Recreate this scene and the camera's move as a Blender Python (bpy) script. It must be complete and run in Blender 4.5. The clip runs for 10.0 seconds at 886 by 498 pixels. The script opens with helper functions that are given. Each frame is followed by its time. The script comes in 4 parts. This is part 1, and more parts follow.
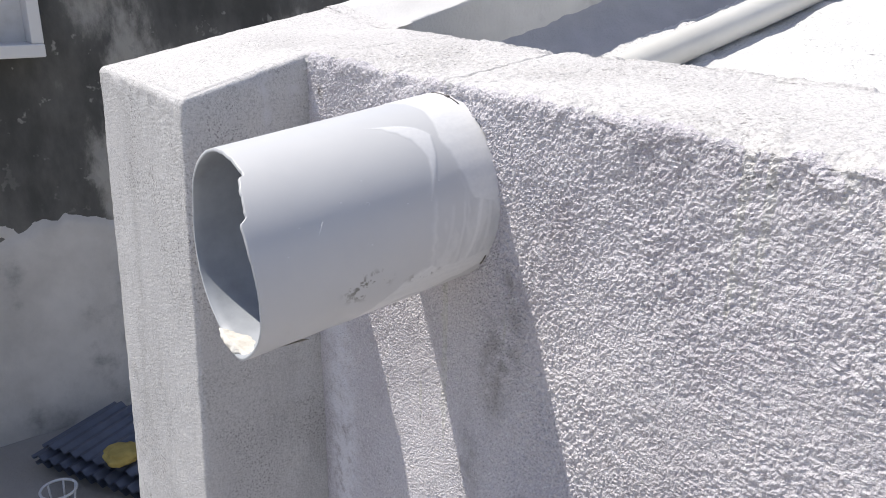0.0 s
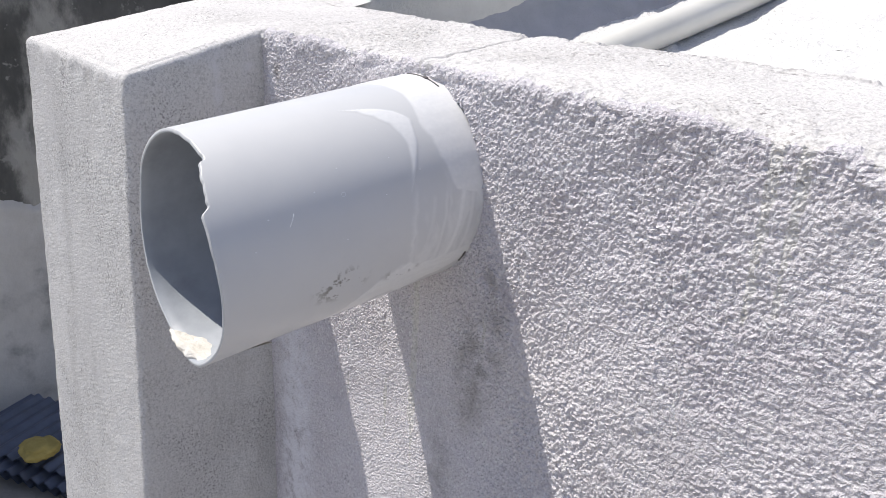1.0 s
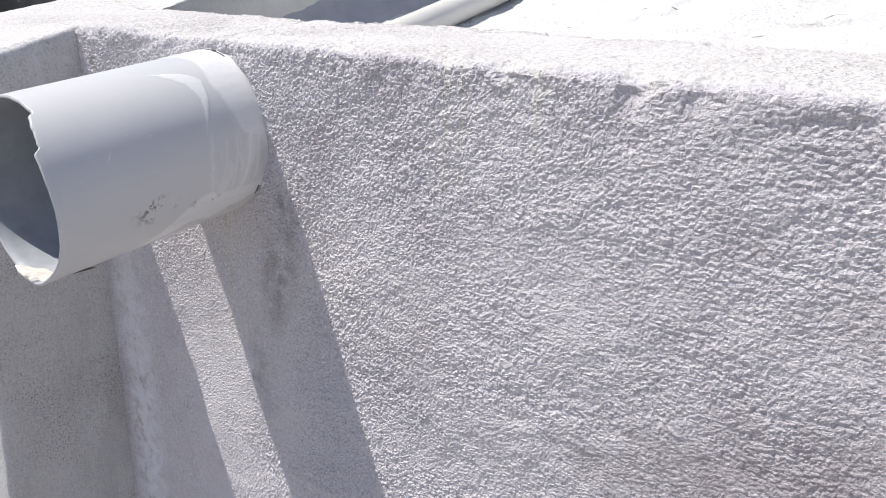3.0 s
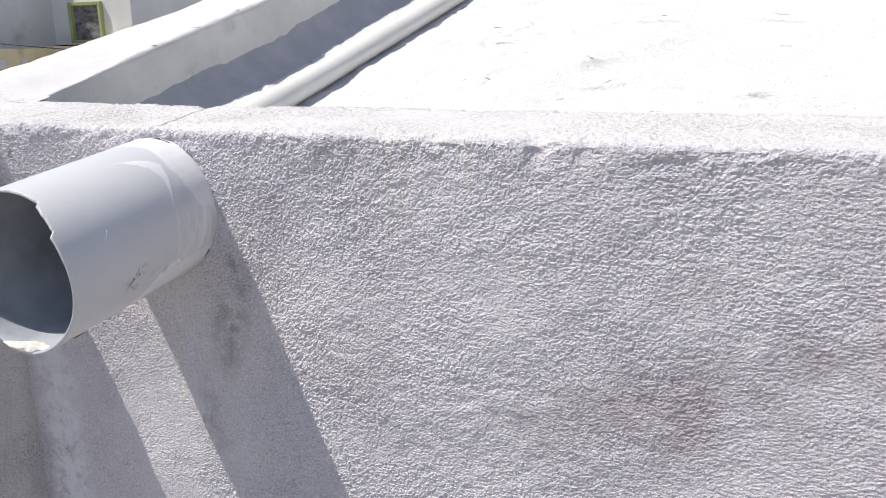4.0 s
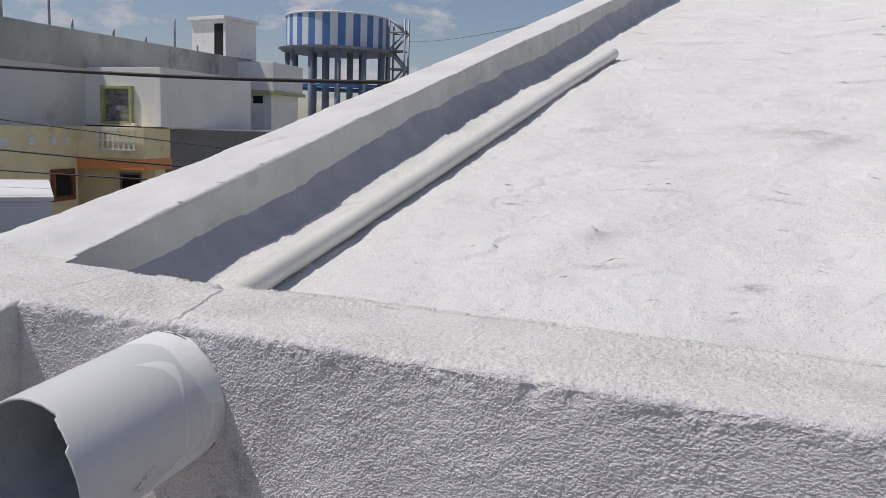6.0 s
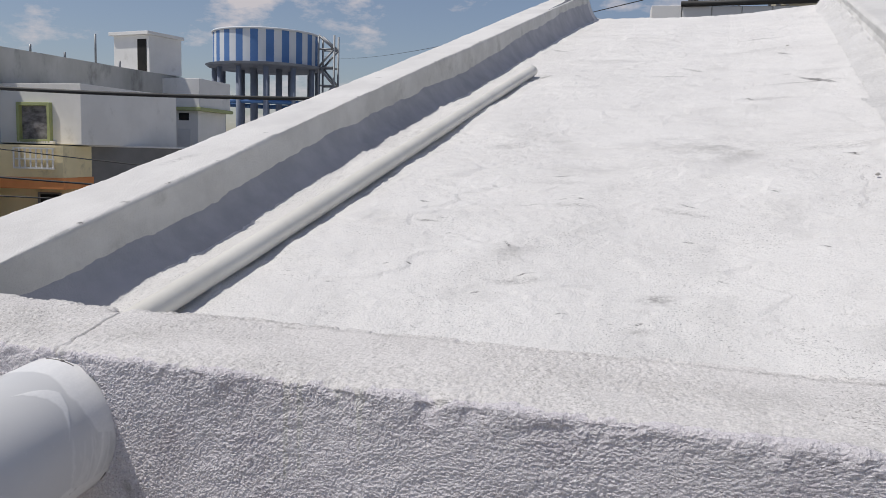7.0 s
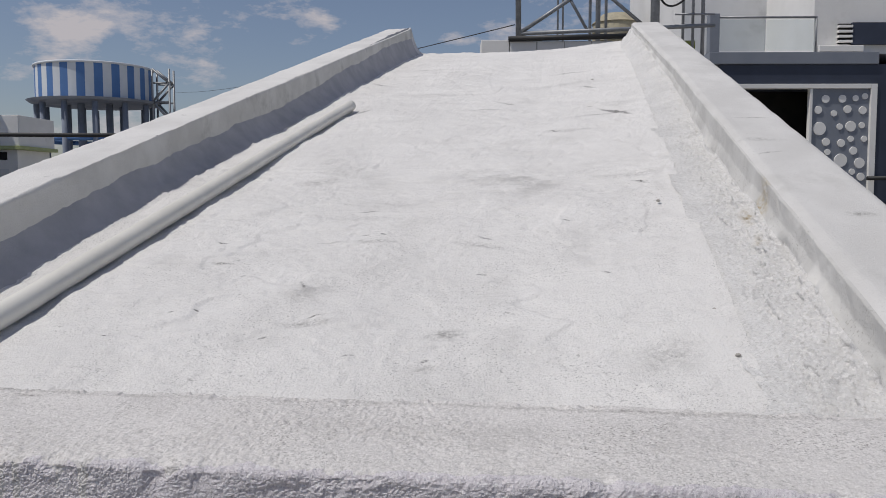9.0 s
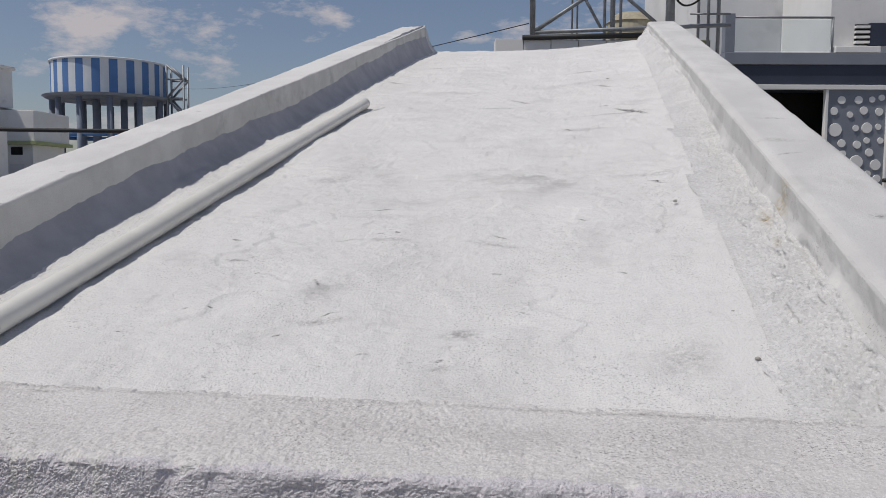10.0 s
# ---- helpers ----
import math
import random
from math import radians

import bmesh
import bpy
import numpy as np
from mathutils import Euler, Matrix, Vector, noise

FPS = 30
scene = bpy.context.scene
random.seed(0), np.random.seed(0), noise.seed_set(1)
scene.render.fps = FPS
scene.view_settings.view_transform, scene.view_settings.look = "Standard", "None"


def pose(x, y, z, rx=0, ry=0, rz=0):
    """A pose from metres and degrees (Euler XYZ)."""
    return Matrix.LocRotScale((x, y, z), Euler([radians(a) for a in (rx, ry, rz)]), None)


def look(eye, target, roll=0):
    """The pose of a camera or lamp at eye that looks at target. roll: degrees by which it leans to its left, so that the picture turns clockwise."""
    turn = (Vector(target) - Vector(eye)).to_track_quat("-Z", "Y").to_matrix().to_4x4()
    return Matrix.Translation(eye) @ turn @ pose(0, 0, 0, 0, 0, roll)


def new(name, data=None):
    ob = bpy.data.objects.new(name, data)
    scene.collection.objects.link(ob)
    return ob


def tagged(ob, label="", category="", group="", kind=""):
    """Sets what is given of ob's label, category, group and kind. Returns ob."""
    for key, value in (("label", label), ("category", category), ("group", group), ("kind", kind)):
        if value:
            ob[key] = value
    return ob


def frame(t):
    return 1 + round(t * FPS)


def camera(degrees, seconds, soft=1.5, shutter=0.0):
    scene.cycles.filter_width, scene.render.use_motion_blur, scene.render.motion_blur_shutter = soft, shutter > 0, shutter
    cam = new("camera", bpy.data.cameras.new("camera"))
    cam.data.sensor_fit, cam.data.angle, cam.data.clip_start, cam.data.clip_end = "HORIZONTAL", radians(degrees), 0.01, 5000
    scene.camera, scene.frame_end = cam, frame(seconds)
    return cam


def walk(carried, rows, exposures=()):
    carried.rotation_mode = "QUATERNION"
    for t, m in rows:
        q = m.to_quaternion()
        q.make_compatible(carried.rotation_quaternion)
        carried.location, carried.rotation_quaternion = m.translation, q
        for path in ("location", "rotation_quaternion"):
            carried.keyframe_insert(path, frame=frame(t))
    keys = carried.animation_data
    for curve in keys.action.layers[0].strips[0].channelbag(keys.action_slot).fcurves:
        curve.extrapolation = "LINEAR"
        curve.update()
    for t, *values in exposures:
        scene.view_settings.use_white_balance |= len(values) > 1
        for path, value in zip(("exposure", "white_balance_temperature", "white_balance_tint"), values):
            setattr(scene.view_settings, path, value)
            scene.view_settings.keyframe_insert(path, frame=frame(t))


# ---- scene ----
cam = camera(57.7, 10.0, soft=0.9)
PATH = [
    (0, (0.388, -0.273, 0.069), (-1.15, 0.819, -0.595), 0.6),
    (0.5, (0.359, -0.262, 0.06), (-1.102, 0.924, -0.618), 2.0),
    (1, (0.345, -0.272, 0.059), (-1.082, 0.952, -0.624), 3.0),
    (1.5, (0.34, -0.284, 0.059), (-1.079, 0.953, -0.617), 3.2),
    (2, (0.384, -0.283, 0.075), (-1.014, 1.005, -0.547), 2.0),
    (2.5, (0.458, -0.292, 0.061), (-0.879, 1.06, -0.559), 1.1),
    (2.7, (0.485, -0.299, 0.05), (-0.803, 1.096, -0.581), 1.2),
    (3.8, (0.438, -0.488, 0.042), (-0.385, 1.252, -0.504), -0.8),
    (4, (0.453, -0.504, 0.068), (-0.279, 1.29, -0.43), -0.9),
    (4.5, (0.476, -0.504, 0.153), (-0.145, 1.36, -0.219), -0.9),
    (5, (0.481, -0.489, 0.172), (-0.148, 1.385, -0.135), 0.1),
    (5.5, (0.46, -0.514, 0.172), (-0.292, 1.317, -0.113), 1.5),
    (5.7, (0.461, -0.513, 0.167), (-0.313, 1.31, -0.115), 1.9),
    (6.8, (0.475, -0.512, 0.17), (-0.219, 1.347, -0.08), 2.0),
    (7, (0.487, -0.499, 0.169), (-0.134, 1.388, -0.064), 1.6),
    (7.5, (0.521, -0.485, 0.174), (0.084, 1.457, -0.019), 0.8),
    (8, (0.546, -0.467, 0.174), (0.221, 1.499, 0.004), 0.3),
    (8.5, (0.562, -0.463, 0.177), (0.282, 1.511, 0.019), -0.1),
    (9, (0.559, -0.464, 0.179), (0.294, 1.513, 0.028), -0.1),
    (9.5, (0.556, -0.458, 0.18), (0.292, 1.519, 0.031), -0.1),
    (10, (0.553, -0.457, 0.179), (0.26, 1.516, 0.024), 0.4),
]
EXPOSURES = [(0, .42), (2.7, .41), (4, .39), (4.5, -.06), (5, -.27), (5.5, -.28), (7, -.22), (7.5, -.33), (9, -.45), (10, -.46)]
walk(cam, [(t, look(eye, target, roll)) for t, eye, target, roll in PATH], EXPOSURES)

# ---- light ----
SUN_FROM = Vector((-0.49, -0.27, 1.0)).normalized()
sun = new("sun", bpy.data.lights.new("sun", "SUN"))
sun.data.energy, sun.data.angle, sun.data.color = 3.7, radians(0.5), (1.0, 0.955, 0.89)
sun.matrix_world = look(SUN_FROM * 30, (0, 0, 0))

world = bpy.data.worlds.new("sky")
scene.world = world
world.use_nodes = True
wn, wl = world.node_tree.nodes, world.node_tree.links
wn.clear()
w_out, w_bg, w_sky = wn.new("ShaderNodeOutputWorld"), wn.new("ShaderNodeBackground"), wn.new("ShaderNodeTexSky")
w_sky.sky_type, w_sky.sun_disc = "NISHITA", False
w_sky.sun_elevation = math.asin(SUN_FROM.z)
w_sky.sun_rotation = math.atan2(SUN_FROM.x, SUN_FROM.y)
w_sky.air_density, w_sky.dust_density, w_sky.ozone_density = 1.05, 0.8, 3.6
w_map, w_noise, w_ramp, w_mix, w_co = (wn.new("ShaderNodeMapping"), wn.new("ShaderNodeTexNoise"), wn.new("ShaderNodeValToRGB"),
                                       wn.new("ShaderNodeMix"), wn.new("ShaderNodeTexCoord"))
w_map.inputs["Scale"].default_value = (1.0, 1.0, 2.4)
w_map.inputs["Location"].default_value = (0.35, 0.1, 0.0)
w_noise.inputs["Scale"].default_value, w_noise.inputs["Detail"].default_value = 9.0, 10
w_noise.inputs["Roughness"].default_value = 0.64
w_ramp.color_ramp.elements[0].position, w_ramp.color_ramp.elements[1].position = 0.555, 0.70
w_ramp.color_ramp.elements[0].color, w_ramp.color_ramp.elements[1].color = (0.07, 0.07, 0.07, 1), (0.95, 0.95, 0.95, 1)
w_mix.data_type = "RGBA"
w_mix.inputs["B"].default_value = (7.0, 6.6, 6.9, 1)
wl.new(w_co.outputs["Generated"], w_map.inputs["Vector"])
wl.new(w_map.outputs["Vector"], w_noise.inputs["Vector"])
# heaps of cloud low over the houses, on top of the thin scattered ones
heap = w_noise.outputs["Fac"]
for way, wide, up in (((-0.495, 0.850, 0.176), 0.080, 0.14), ((-0.405, 0.892, 0.190), 0.075, 0.16), ((-0.266, 0.942, 0.202), 0.045, 0.16), ((-0.54, 0.83, 0.140), 0.07, 0.10)):
    w_far, w_fall, w_add = wn.new("ShaderNodeVectorMath"), wn.new("ShaderNodeMapRange"), wn.new("ShaderNodeMath")
    w_far.operation = "DISTANCE"
    w_far.inputs[1].default_value = way
    w_fall.inputs["From Min"].default_value, w_fall.inputs["From Max"].default_value = wide, 0.0
    w_fall.inputs["To Max"].default_value = up
    wl.new(w_co.outputs["Generated"], w_far.inputs[0])
    wl.new(w_far.outputs["Value"], w_fall.inputs["Value"])
    wl.new(w_fall.outputs["Result"], w_add.inputs[0])
    wl.new(heap, w_add.inputs[1])
    heap = w_add.outputs["Value"]
wl.new(heap, w_ramp.inputs["Fac"])
wl.new(w_ramp.outputs["Color"], w_mix.inputs["Factor"])
w_tint = wn.new("ShaderNodeMix")
w_tint.data_type, w_tint.blend_type = "RGBA", "MULTIPLY"
w_tint.inputs["Factor"].default_value, w_tint.inputs["B"].default_value = 1.0, (0.99, 0.925, 0.95, 1)
wl.new(w_sky.outputs["Color"], w_tint.inputs["A"])
wl.new(w_tint.outputs["Result"], w_mix.inputs["A"])
wl.new(w_mix.outputs["Result"], w_bg.inputs["Color"])
w_bg.inputs["Strength"].default_value = 0.094
wl.new(w_bg.outputs["Background"], w_out.inputs["Surface"])


# ---- materials ----
def surface(name, a, b, scale=6.0, rough=0.85, metal=0.0, fine=0.0, fine_scale=300.0, stain=None, stretch=(1, 1, 1), specks=None, pits=None, grit=None):
    """Two tones mixed by noise, a stain (colour, scale, from, to, strength), specks and pits in patches (colour, scale, share),
    grit all over (dark, light, scale, strength) and a fine bump."""
    m = bpy.data.materials.new(name)
    m.use_nodes = True
    n, l = m.node_tree.nodes, m.node_tree.links
    bsdf = n["Principled BSDF"]
    co, mp = n.new("ShaderNodeTexCoord"), n.new("ShaderNodeMapping")
    mp.inputs["Scale"].default_value = stretch
    l.new(co.outputs["Object"], mp.inputs["Vector"])

    def noise_tex(sc, detail=6, r=0.6, drawn_out=False):
        t = n.new("ShaderNodeTexNoise")
        t.inputs["Scale"].default_value, t.inputs["Detail"].default_value, t.inputs["Roughness"].default_value = sc, detail, r
        l.new(mp.outputs["Vector"] if drawn_out else co.outputs["Object"], t.inputs["Vector"])
        return t.outputs["Fac"]

    def span(fac, lo, hi, top=1.0):
        r = n.new("ShaderNodeMapRange")
        r.interpolation_type = "SMOOTHSTEP"
        for key, v in (("From Min", lo), ("From Max", hi), ("To Max", top)):
            r.inputs[key].default_value = v
        l.new(fac, r.inputs["Value"])
        return r.outputs["Result"]

    def product(a_, b_):
        p = n.new("ShaderNodeMath")
        p.operation = "MULTIPLY"
        l.new(a_, p.inputs[0])
        l.new(b_, p.inputs[1])
        return p.outputs["Value"]

    def blend(fac, ca, cb):
        x = n.new("ShaderNodeMix")
        x.data_type = "RGBA"
        l.new(fac, x.inputs["Factor"])
        for key, c in (("A", ca), ("B", cb)):
            if isinstance(c, tuple):
                x.inputs[key].default_value = (*c, 1)
            else:
                l.new(c, x.inputs[key])
        return x.outputs["Result"]

    col = blend(span(noise_tex(scale, drawn_out=True), 0.32, 0.68), a, b)
    if stain:
        sc, ss, lo, hi, top = stain
        col = blend(span(noise_tex(ss, 8, 0.65, True), lo, hi, top), col, sc)
    if specks:
        sc, ss, share = specks
        col = blend(product(span(noise_tex(ss, 3, 0.7), 1 - share, 1 - share + 0.08), span(noise_tex(ss * 0.045, 4, 0.65), 0.30, 0.52)), col, sc)
    if pits:
        sc, ss, share = pits
        col = blend(product(span(noise_tex(ss, 2, 0.6), 1 - share, 1 - share + 0.06), span(noise_tex(ss * 0.021, 5, 0.7), 0.43, 0.60)), col, sc)
    if grit:
        dark, light, gs, top = grit
        col = blend(span(noise_tex(gs, 2, 0.75), 0.50, 0.64, top), col, light)
        col = blend(span(noise_tex(gs * 1.21, 2, 0.75), 0.52, 0.66, top), col, dark)
    l.new(col, bsdf.inputs["Base Color"])
    bsdf.inputs["Roughness"].default_value, bsdf.inputs["Metallic"].default_value = rough, metal
    if rough < 0.6:
        l.new(span(noise_tex(scale * 5), 0.2, 0.8, 1.0), (rr := n.new("ShaderNodeMapRange")).inputs["Value"])
        rr.inputs["To Min"].default_value, rr.inputs["To Max"].default_value = rough - 0.06, rough + 0.1
        l.new(rr.outputs["Result"], bsdf.inputs["Roughness"])
    if rough > 0.8:
        bsdf.inputs["Specular IOR Level"].default_value = 0.2
    if fine:
        bump = n.new("ShaderNodeBump")
        bump.inputs["Strength"].default_value, bump.inputs["Distance"].default_value = 0.8, fine
        l.new(noise_tex(fine_scale, 4, 0.65), bump.inputs["Height"])
        l.new(bump.outputs["Normal"], bsdf.inputs["Normal"])
    return m


def add_marks(m, marks, colour, plane="xy", grain=120):
    """Scuffs with a place of their own: rows of two places in the plane, half length, half width, turn in degrees, strength."""
    n, l = m.node_tree.nodes, m.node_tree.links
    bsdf = n["Principled BSDF"]
    co, tex = n.new("ShaderNodeTexCoord"), n.new("ShaderNodeTexNoise")
    tex.inputs["Scale"].default_value, tex.inputs["Detail"].default_value, tex.inputs["Roughness"].default_value = grain, 6, 0.75
    l.new(co.outputs["Object"], tex.inputs["Vector"])
    col = bsdf.inputs["Base Color"].links[0].from_socket
    for x, y, hl, hw, turn, top in marks:
        mp, ln, fall, mul, mix = (n.new("ShaderNodeMapping"), n.new("ShaderNodeVectorMath"), n.new("ShaderNodeMapRange"),
                                  n.new("ShaderNodeMath"), n.new("ShaderNodeMix"))
        mp.vector_type = "TEXTURE"
        far_ = 1e4
        mp.inputs["Location"].default_value = {"xy": (x, y, 0), "xz": (x, 0, y), "yz": (0, x, y)}[plane]
        mp.inputs["Rotation"].default_value = {"xy": (0, 0, radians(turn)), "xz": (0, radians(-turn), 0), "yz": (radians(turn), 0, 0)}[plane]
        mp.inputs["Scale"].default_value = {"xy": (hl, hw, far_), "xz": (hl, far_, hw), "yz": (far_, hl, hw)}[plane]
        ln.operation = "LENGTH"
        fall.inputs["From Min"].default_value, fall.inputs["From Max"].default_value = 1.0, 0.0
        fall.inputs["To Min"].default_value, fall.inputs["To Max"].default_value = 0.0, 1.0
        mul.operation, mix.data_type = "MULTIPLY", "RGBA"
        l.new(co.outputs["Object"], mp.inputs["Vector"])
        l.new(mp.outputs["Vector"], ln.inputs[0])
        l.new(ln.outputs["Value"], fall.inputs["Value"])
        gate = n.new("ShaderNodeMapRange")
        gate.inputs["From Min"].default_value, gate.inputs["From Max"].default_value = 0.40, 0.62
        gate.inputs["To Max"].default_value = top
        l.new(tex.outputs["Fac"], gate.inputs["Value"])
        l.new(fall.outputs["Result"], mul.inputs[0])
        l.new(gate.outputs["Result"], mul.inputs[1])
        l.new(mul.outputs["Value"], mix.inputs["Factor"])
        l.new(col, mix.inputs["A"])
        mix.inputs["B"].default_value = (*colour, 1)
        col = mix.outputs["Result"]
    l.new(col, bsdf.inputs["Base Color"])


STUCCO = surface("stucco", (0.745, 0.708, 0.728), (0.665, 0.628, 0.658), 9, 0.9, fine=0.0026, fine_scale=800,
                 stain=((0.50, 0.445, 0.485), 9, 0.50, 0.72, 0.55), specks=((0.86, 0.85, 0.845), 420, 0.44), pits=((0.42, 0.40, 0.415), 480, 0.42),
                 grit=((0.38, 0.355, 0.385), (0.90, 0.88, 0.88), 620, 0.6))
CEMENT = surface("trowelled_cement", (0.66, 0.645, 0.63), (0.57, 0.555, 0.545), 7, 0.88, fine=0.002, fine_scale=480,
                 stain=((0.33, 0.32, 0.31), 11, 0.52, 0.72, 0.65), stretch=(1, 1, 0.35), specks=((0.50, 0.49, 0.48), 420, 0.47),
                 pits=((0.27, 0.262, 0.255), 560, 0.45), grit=((0.36, 0.35, 0.345), (0.76, 0.75, 0.74), 520, 0.45))
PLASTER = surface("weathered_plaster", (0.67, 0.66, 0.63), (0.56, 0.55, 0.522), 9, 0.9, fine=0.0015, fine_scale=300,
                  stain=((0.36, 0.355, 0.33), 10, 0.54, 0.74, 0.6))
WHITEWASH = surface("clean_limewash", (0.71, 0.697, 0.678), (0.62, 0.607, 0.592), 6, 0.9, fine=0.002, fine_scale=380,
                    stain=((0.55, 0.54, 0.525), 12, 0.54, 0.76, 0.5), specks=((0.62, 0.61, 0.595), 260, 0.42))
LIME = surface("limewashed_cement", (0.775, 0.76, 0.74), (0.715, 0.70, 0.682), 4.5, 0.9, fine=0.0034, fine_scale=330,
               stain=((0.55, 0.538, 0.522), 7, 0.52, 0.74, 0.55), specks=((0.62, 0.607, 0.595), 300, 0.44), pits=((0.42, 0.41, 0.40), 360, 0.405), grit=((0.53, 0.52, 0.51), (0.84, 0.825, 0.81), 330, 0.3))
# blue-grey tone with the side wall's shade on the slab painted in
SHADE_STRIP = surface("shade_strip_cement", (0.48, 0.475, 0.49), (0.385, 0.383, 0.40), 12, 0.85, fine=0.0015, fine_scale=300,
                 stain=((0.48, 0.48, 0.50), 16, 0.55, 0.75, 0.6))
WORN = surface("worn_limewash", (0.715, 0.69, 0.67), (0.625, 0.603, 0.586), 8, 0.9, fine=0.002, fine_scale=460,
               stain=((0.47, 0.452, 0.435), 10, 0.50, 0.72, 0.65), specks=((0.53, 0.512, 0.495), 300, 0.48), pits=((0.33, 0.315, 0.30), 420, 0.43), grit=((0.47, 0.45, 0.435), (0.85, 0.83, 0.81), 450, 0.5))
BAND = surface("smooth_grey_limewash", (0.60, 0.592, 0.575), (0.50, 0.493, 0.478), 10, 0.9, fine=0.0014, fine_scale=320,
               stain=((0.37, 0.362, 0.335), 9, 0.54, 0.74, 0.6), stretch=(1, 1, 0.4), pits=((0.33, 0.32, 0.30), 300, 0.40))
DULL = surface("dull_limewash", (0.66, 0.65, 0.634), (0.57, 0.56, 0.545), 7, 0.9, fine=0.0018, fine_scale=360,
               stain=((0.43, 0.422, 0.405), 9, 0.54, 0.74, 0.5), stretch=(1, 0.5, 1), specks=((0.55, 0.54, 0.525), 260, 0.42))
LIME_ROUGH = surface("rough_limewash", (0.71, 0.70, 0.688), (0.615, 0.607, 0.597), 14, 0.9, fine=0.0075, fine_scale=170,
                     stain=((0.58, 0.57, 0.55), 9, 0.55, 0.75, 0.45), specks=((0.52, 0.505, 0.485), 150, 0.40), pits=((0.44, 0.43, 0.42), 260, 0.38),
                     grit=((0.47, 0.46, 0.45), (0.82, 0.81, 0.80), 210, 0.5))
PVC = surface("white_pvc", (0.625, 0.624, 0.616), (0.590, 0.591, 0.588), 14, 0.34, stain=((0.46, 0.47, 0.48), 22, 0.6, 0.75, 0.35),
              specks=((0.74, 0.74, 0.72), 130, 0.27))


def add_coat(m, name, a, b, rough, scale):
    """Mixes a second surface in where the mesh carries the named attribute."""
    n, l = m.node_tree.nodes, m.node_tree.links
    bsdf = n["Principled BSDF"]
    at, tex, tone, mix, rg = n.new("ShaderNodeAttribute"), n.new("ShaderNodeTexNoise"), n.new("ShaderNodeMix"), n.new("ShaderNodeMix"), n.new("ShaderNodeMix")
    at.attribute_name = name
    tex.inputs["Scale"].default_value, tex.inputs["Detail"].default_value = scale, 5
    tone.data_type = mix.data_type = "RGBA"
    tone.inputs["A"].default_value, tone.inputs["B"].default_value = (*a, 1), (*b, 1)
    l.new(tex.outputs["Fac"], tone.inputs["Factor"])
    l.new(at.outputs["Fac"], mix.inputs["Factor"])
    l.new(bsdf.inputs["Base Color"].links[0].from_socket, mix.inputs["A"])
    l.new(tone.outputs["Result"], mix.inputs["B"])
    l.new(at.outputs["Fac"], rg.inputs["Factor"])
    l.new(bsdf.inputs["Roughness"].links[0].from_socket, rg.inputs["A"])
    rg.inputs["B"].default_value = rough
    l.new(mix.outputs["Result"], bsdf.inputs["Base Color"])
    l.new(rg.outputs["Result"], bsdf.inputs["Roughness"])


add_coat(PVC, "smear", (0.83, 0.825, 0.81), (0.70, 0.70, 0.695), 0.42, 60)
add_coat(PVC, "grime", (0.16, 0.155, 0.14), (0.30, 0.29, 0.26), 0.8, 300)
BORE = surface("darker_pvc", (0.40, 0.42, 0.45), (0.30, 0.32, 0.35), 30, 0.5, stain=((0.22, 0.225, 0.23), 25, 0.5, 0.75, 0.6))
PVC_OLD = surface("yellowed_pvc", (0.74, 0.72, 0.66), (0.66, 0.64, 0.58), 10, 0.38, stain=((0.55, 0.52, 0.45), 18, 0.55, 0.8, 0.5))
BREAK = surface("broken_pvc_edge", (0.55, 0.56, 0.57), (0.48, 0.49, 0.50), 90, 0.7)
SMEAR = surface("dried_solvent_cement", (0.84, 0.845, 0.84), (0.70, 0.71, 0.72), 45, 0.5)
SILT = surface("dried_silt", (0.80, 0.775, 0.72), (0.66, 0.62, 0.55), 160, 0.95, fine=0.0015, fine_scale=400)
DARK = surface("dark_joint", (0.10, 0.09, 0.09), (0.17, 0.16, 0.15), 200, 0.95)
PEBBLE = surface("pebble_grey", (0.36, 0.34, 0.31), (0.5, 0.48, 0.44), 120, 0.9, fine=0.0006, fine_scale=600)
GROUND = surface("dusty_ground", (0.38, 0.36, 0.33), (0.31, 0.292, 0.266), 0.8, 0.95, fine=0.01, fine_scale=20)
MOULD = surface("mouldy_plaster", (0.075, 0.075, 0.071), (0.16, 0.157, 0.148), 2.2, 0.92, fine=0.004, fine_scale=30,
                stain=((0.38, 0.37, 0.34), 1.1, 0.53, 0.64, 0.9), stretch=(1, 1, 0.5), specks=((0.30, 0.295, 0.275), 7, 0.40))
OLD_PLASTER = surface("blotched_plaster", (0.62, 0.60, 0.57), (0.47, 0.455, 0.43), 1.4, 0.92, fine=0.004, fine_scale=30,
                      stain=((0.13, 0.13, 0.125), 1.1, 0.54, 0.72, 0.7))
OLD_GREY = surface("weathered_cement", (0.53, 0.525, 0.50), (0.39, 0.385, 0.36), 0.7, 0.92, stain=((0.13, 0.13, 0.12), 0.9, 0.52, 0.7, 0.7),
                   stretch=(1, 1, 0.5))
PALE_GREY = surface("pale_cement", (0.70, 0.70, 0.70), (0.61, 0.61, 0.61), 0.6, 0.92, stain=((0.27, 0.27, 0.27), 0.8, 0.56, 0.75, 0.5))
WHITE_WALL = surface("white_plaster", (0.80, 0.79, 0.77), (0.73, 0.72, 0.70), 1.0, 0.9, stain=((0.42, 0.41, 0.38), 1.4, 0.58, 0.78, 0.5))
YELLOW = surface("yellow_wall", (0.86, 0.74, 0.47), (0.78, 0.67, 0.42), 0.9, 0.9, stain=((0.27, 0.23, 0.13), 1.6, 0.55, 0.75, 0.5))
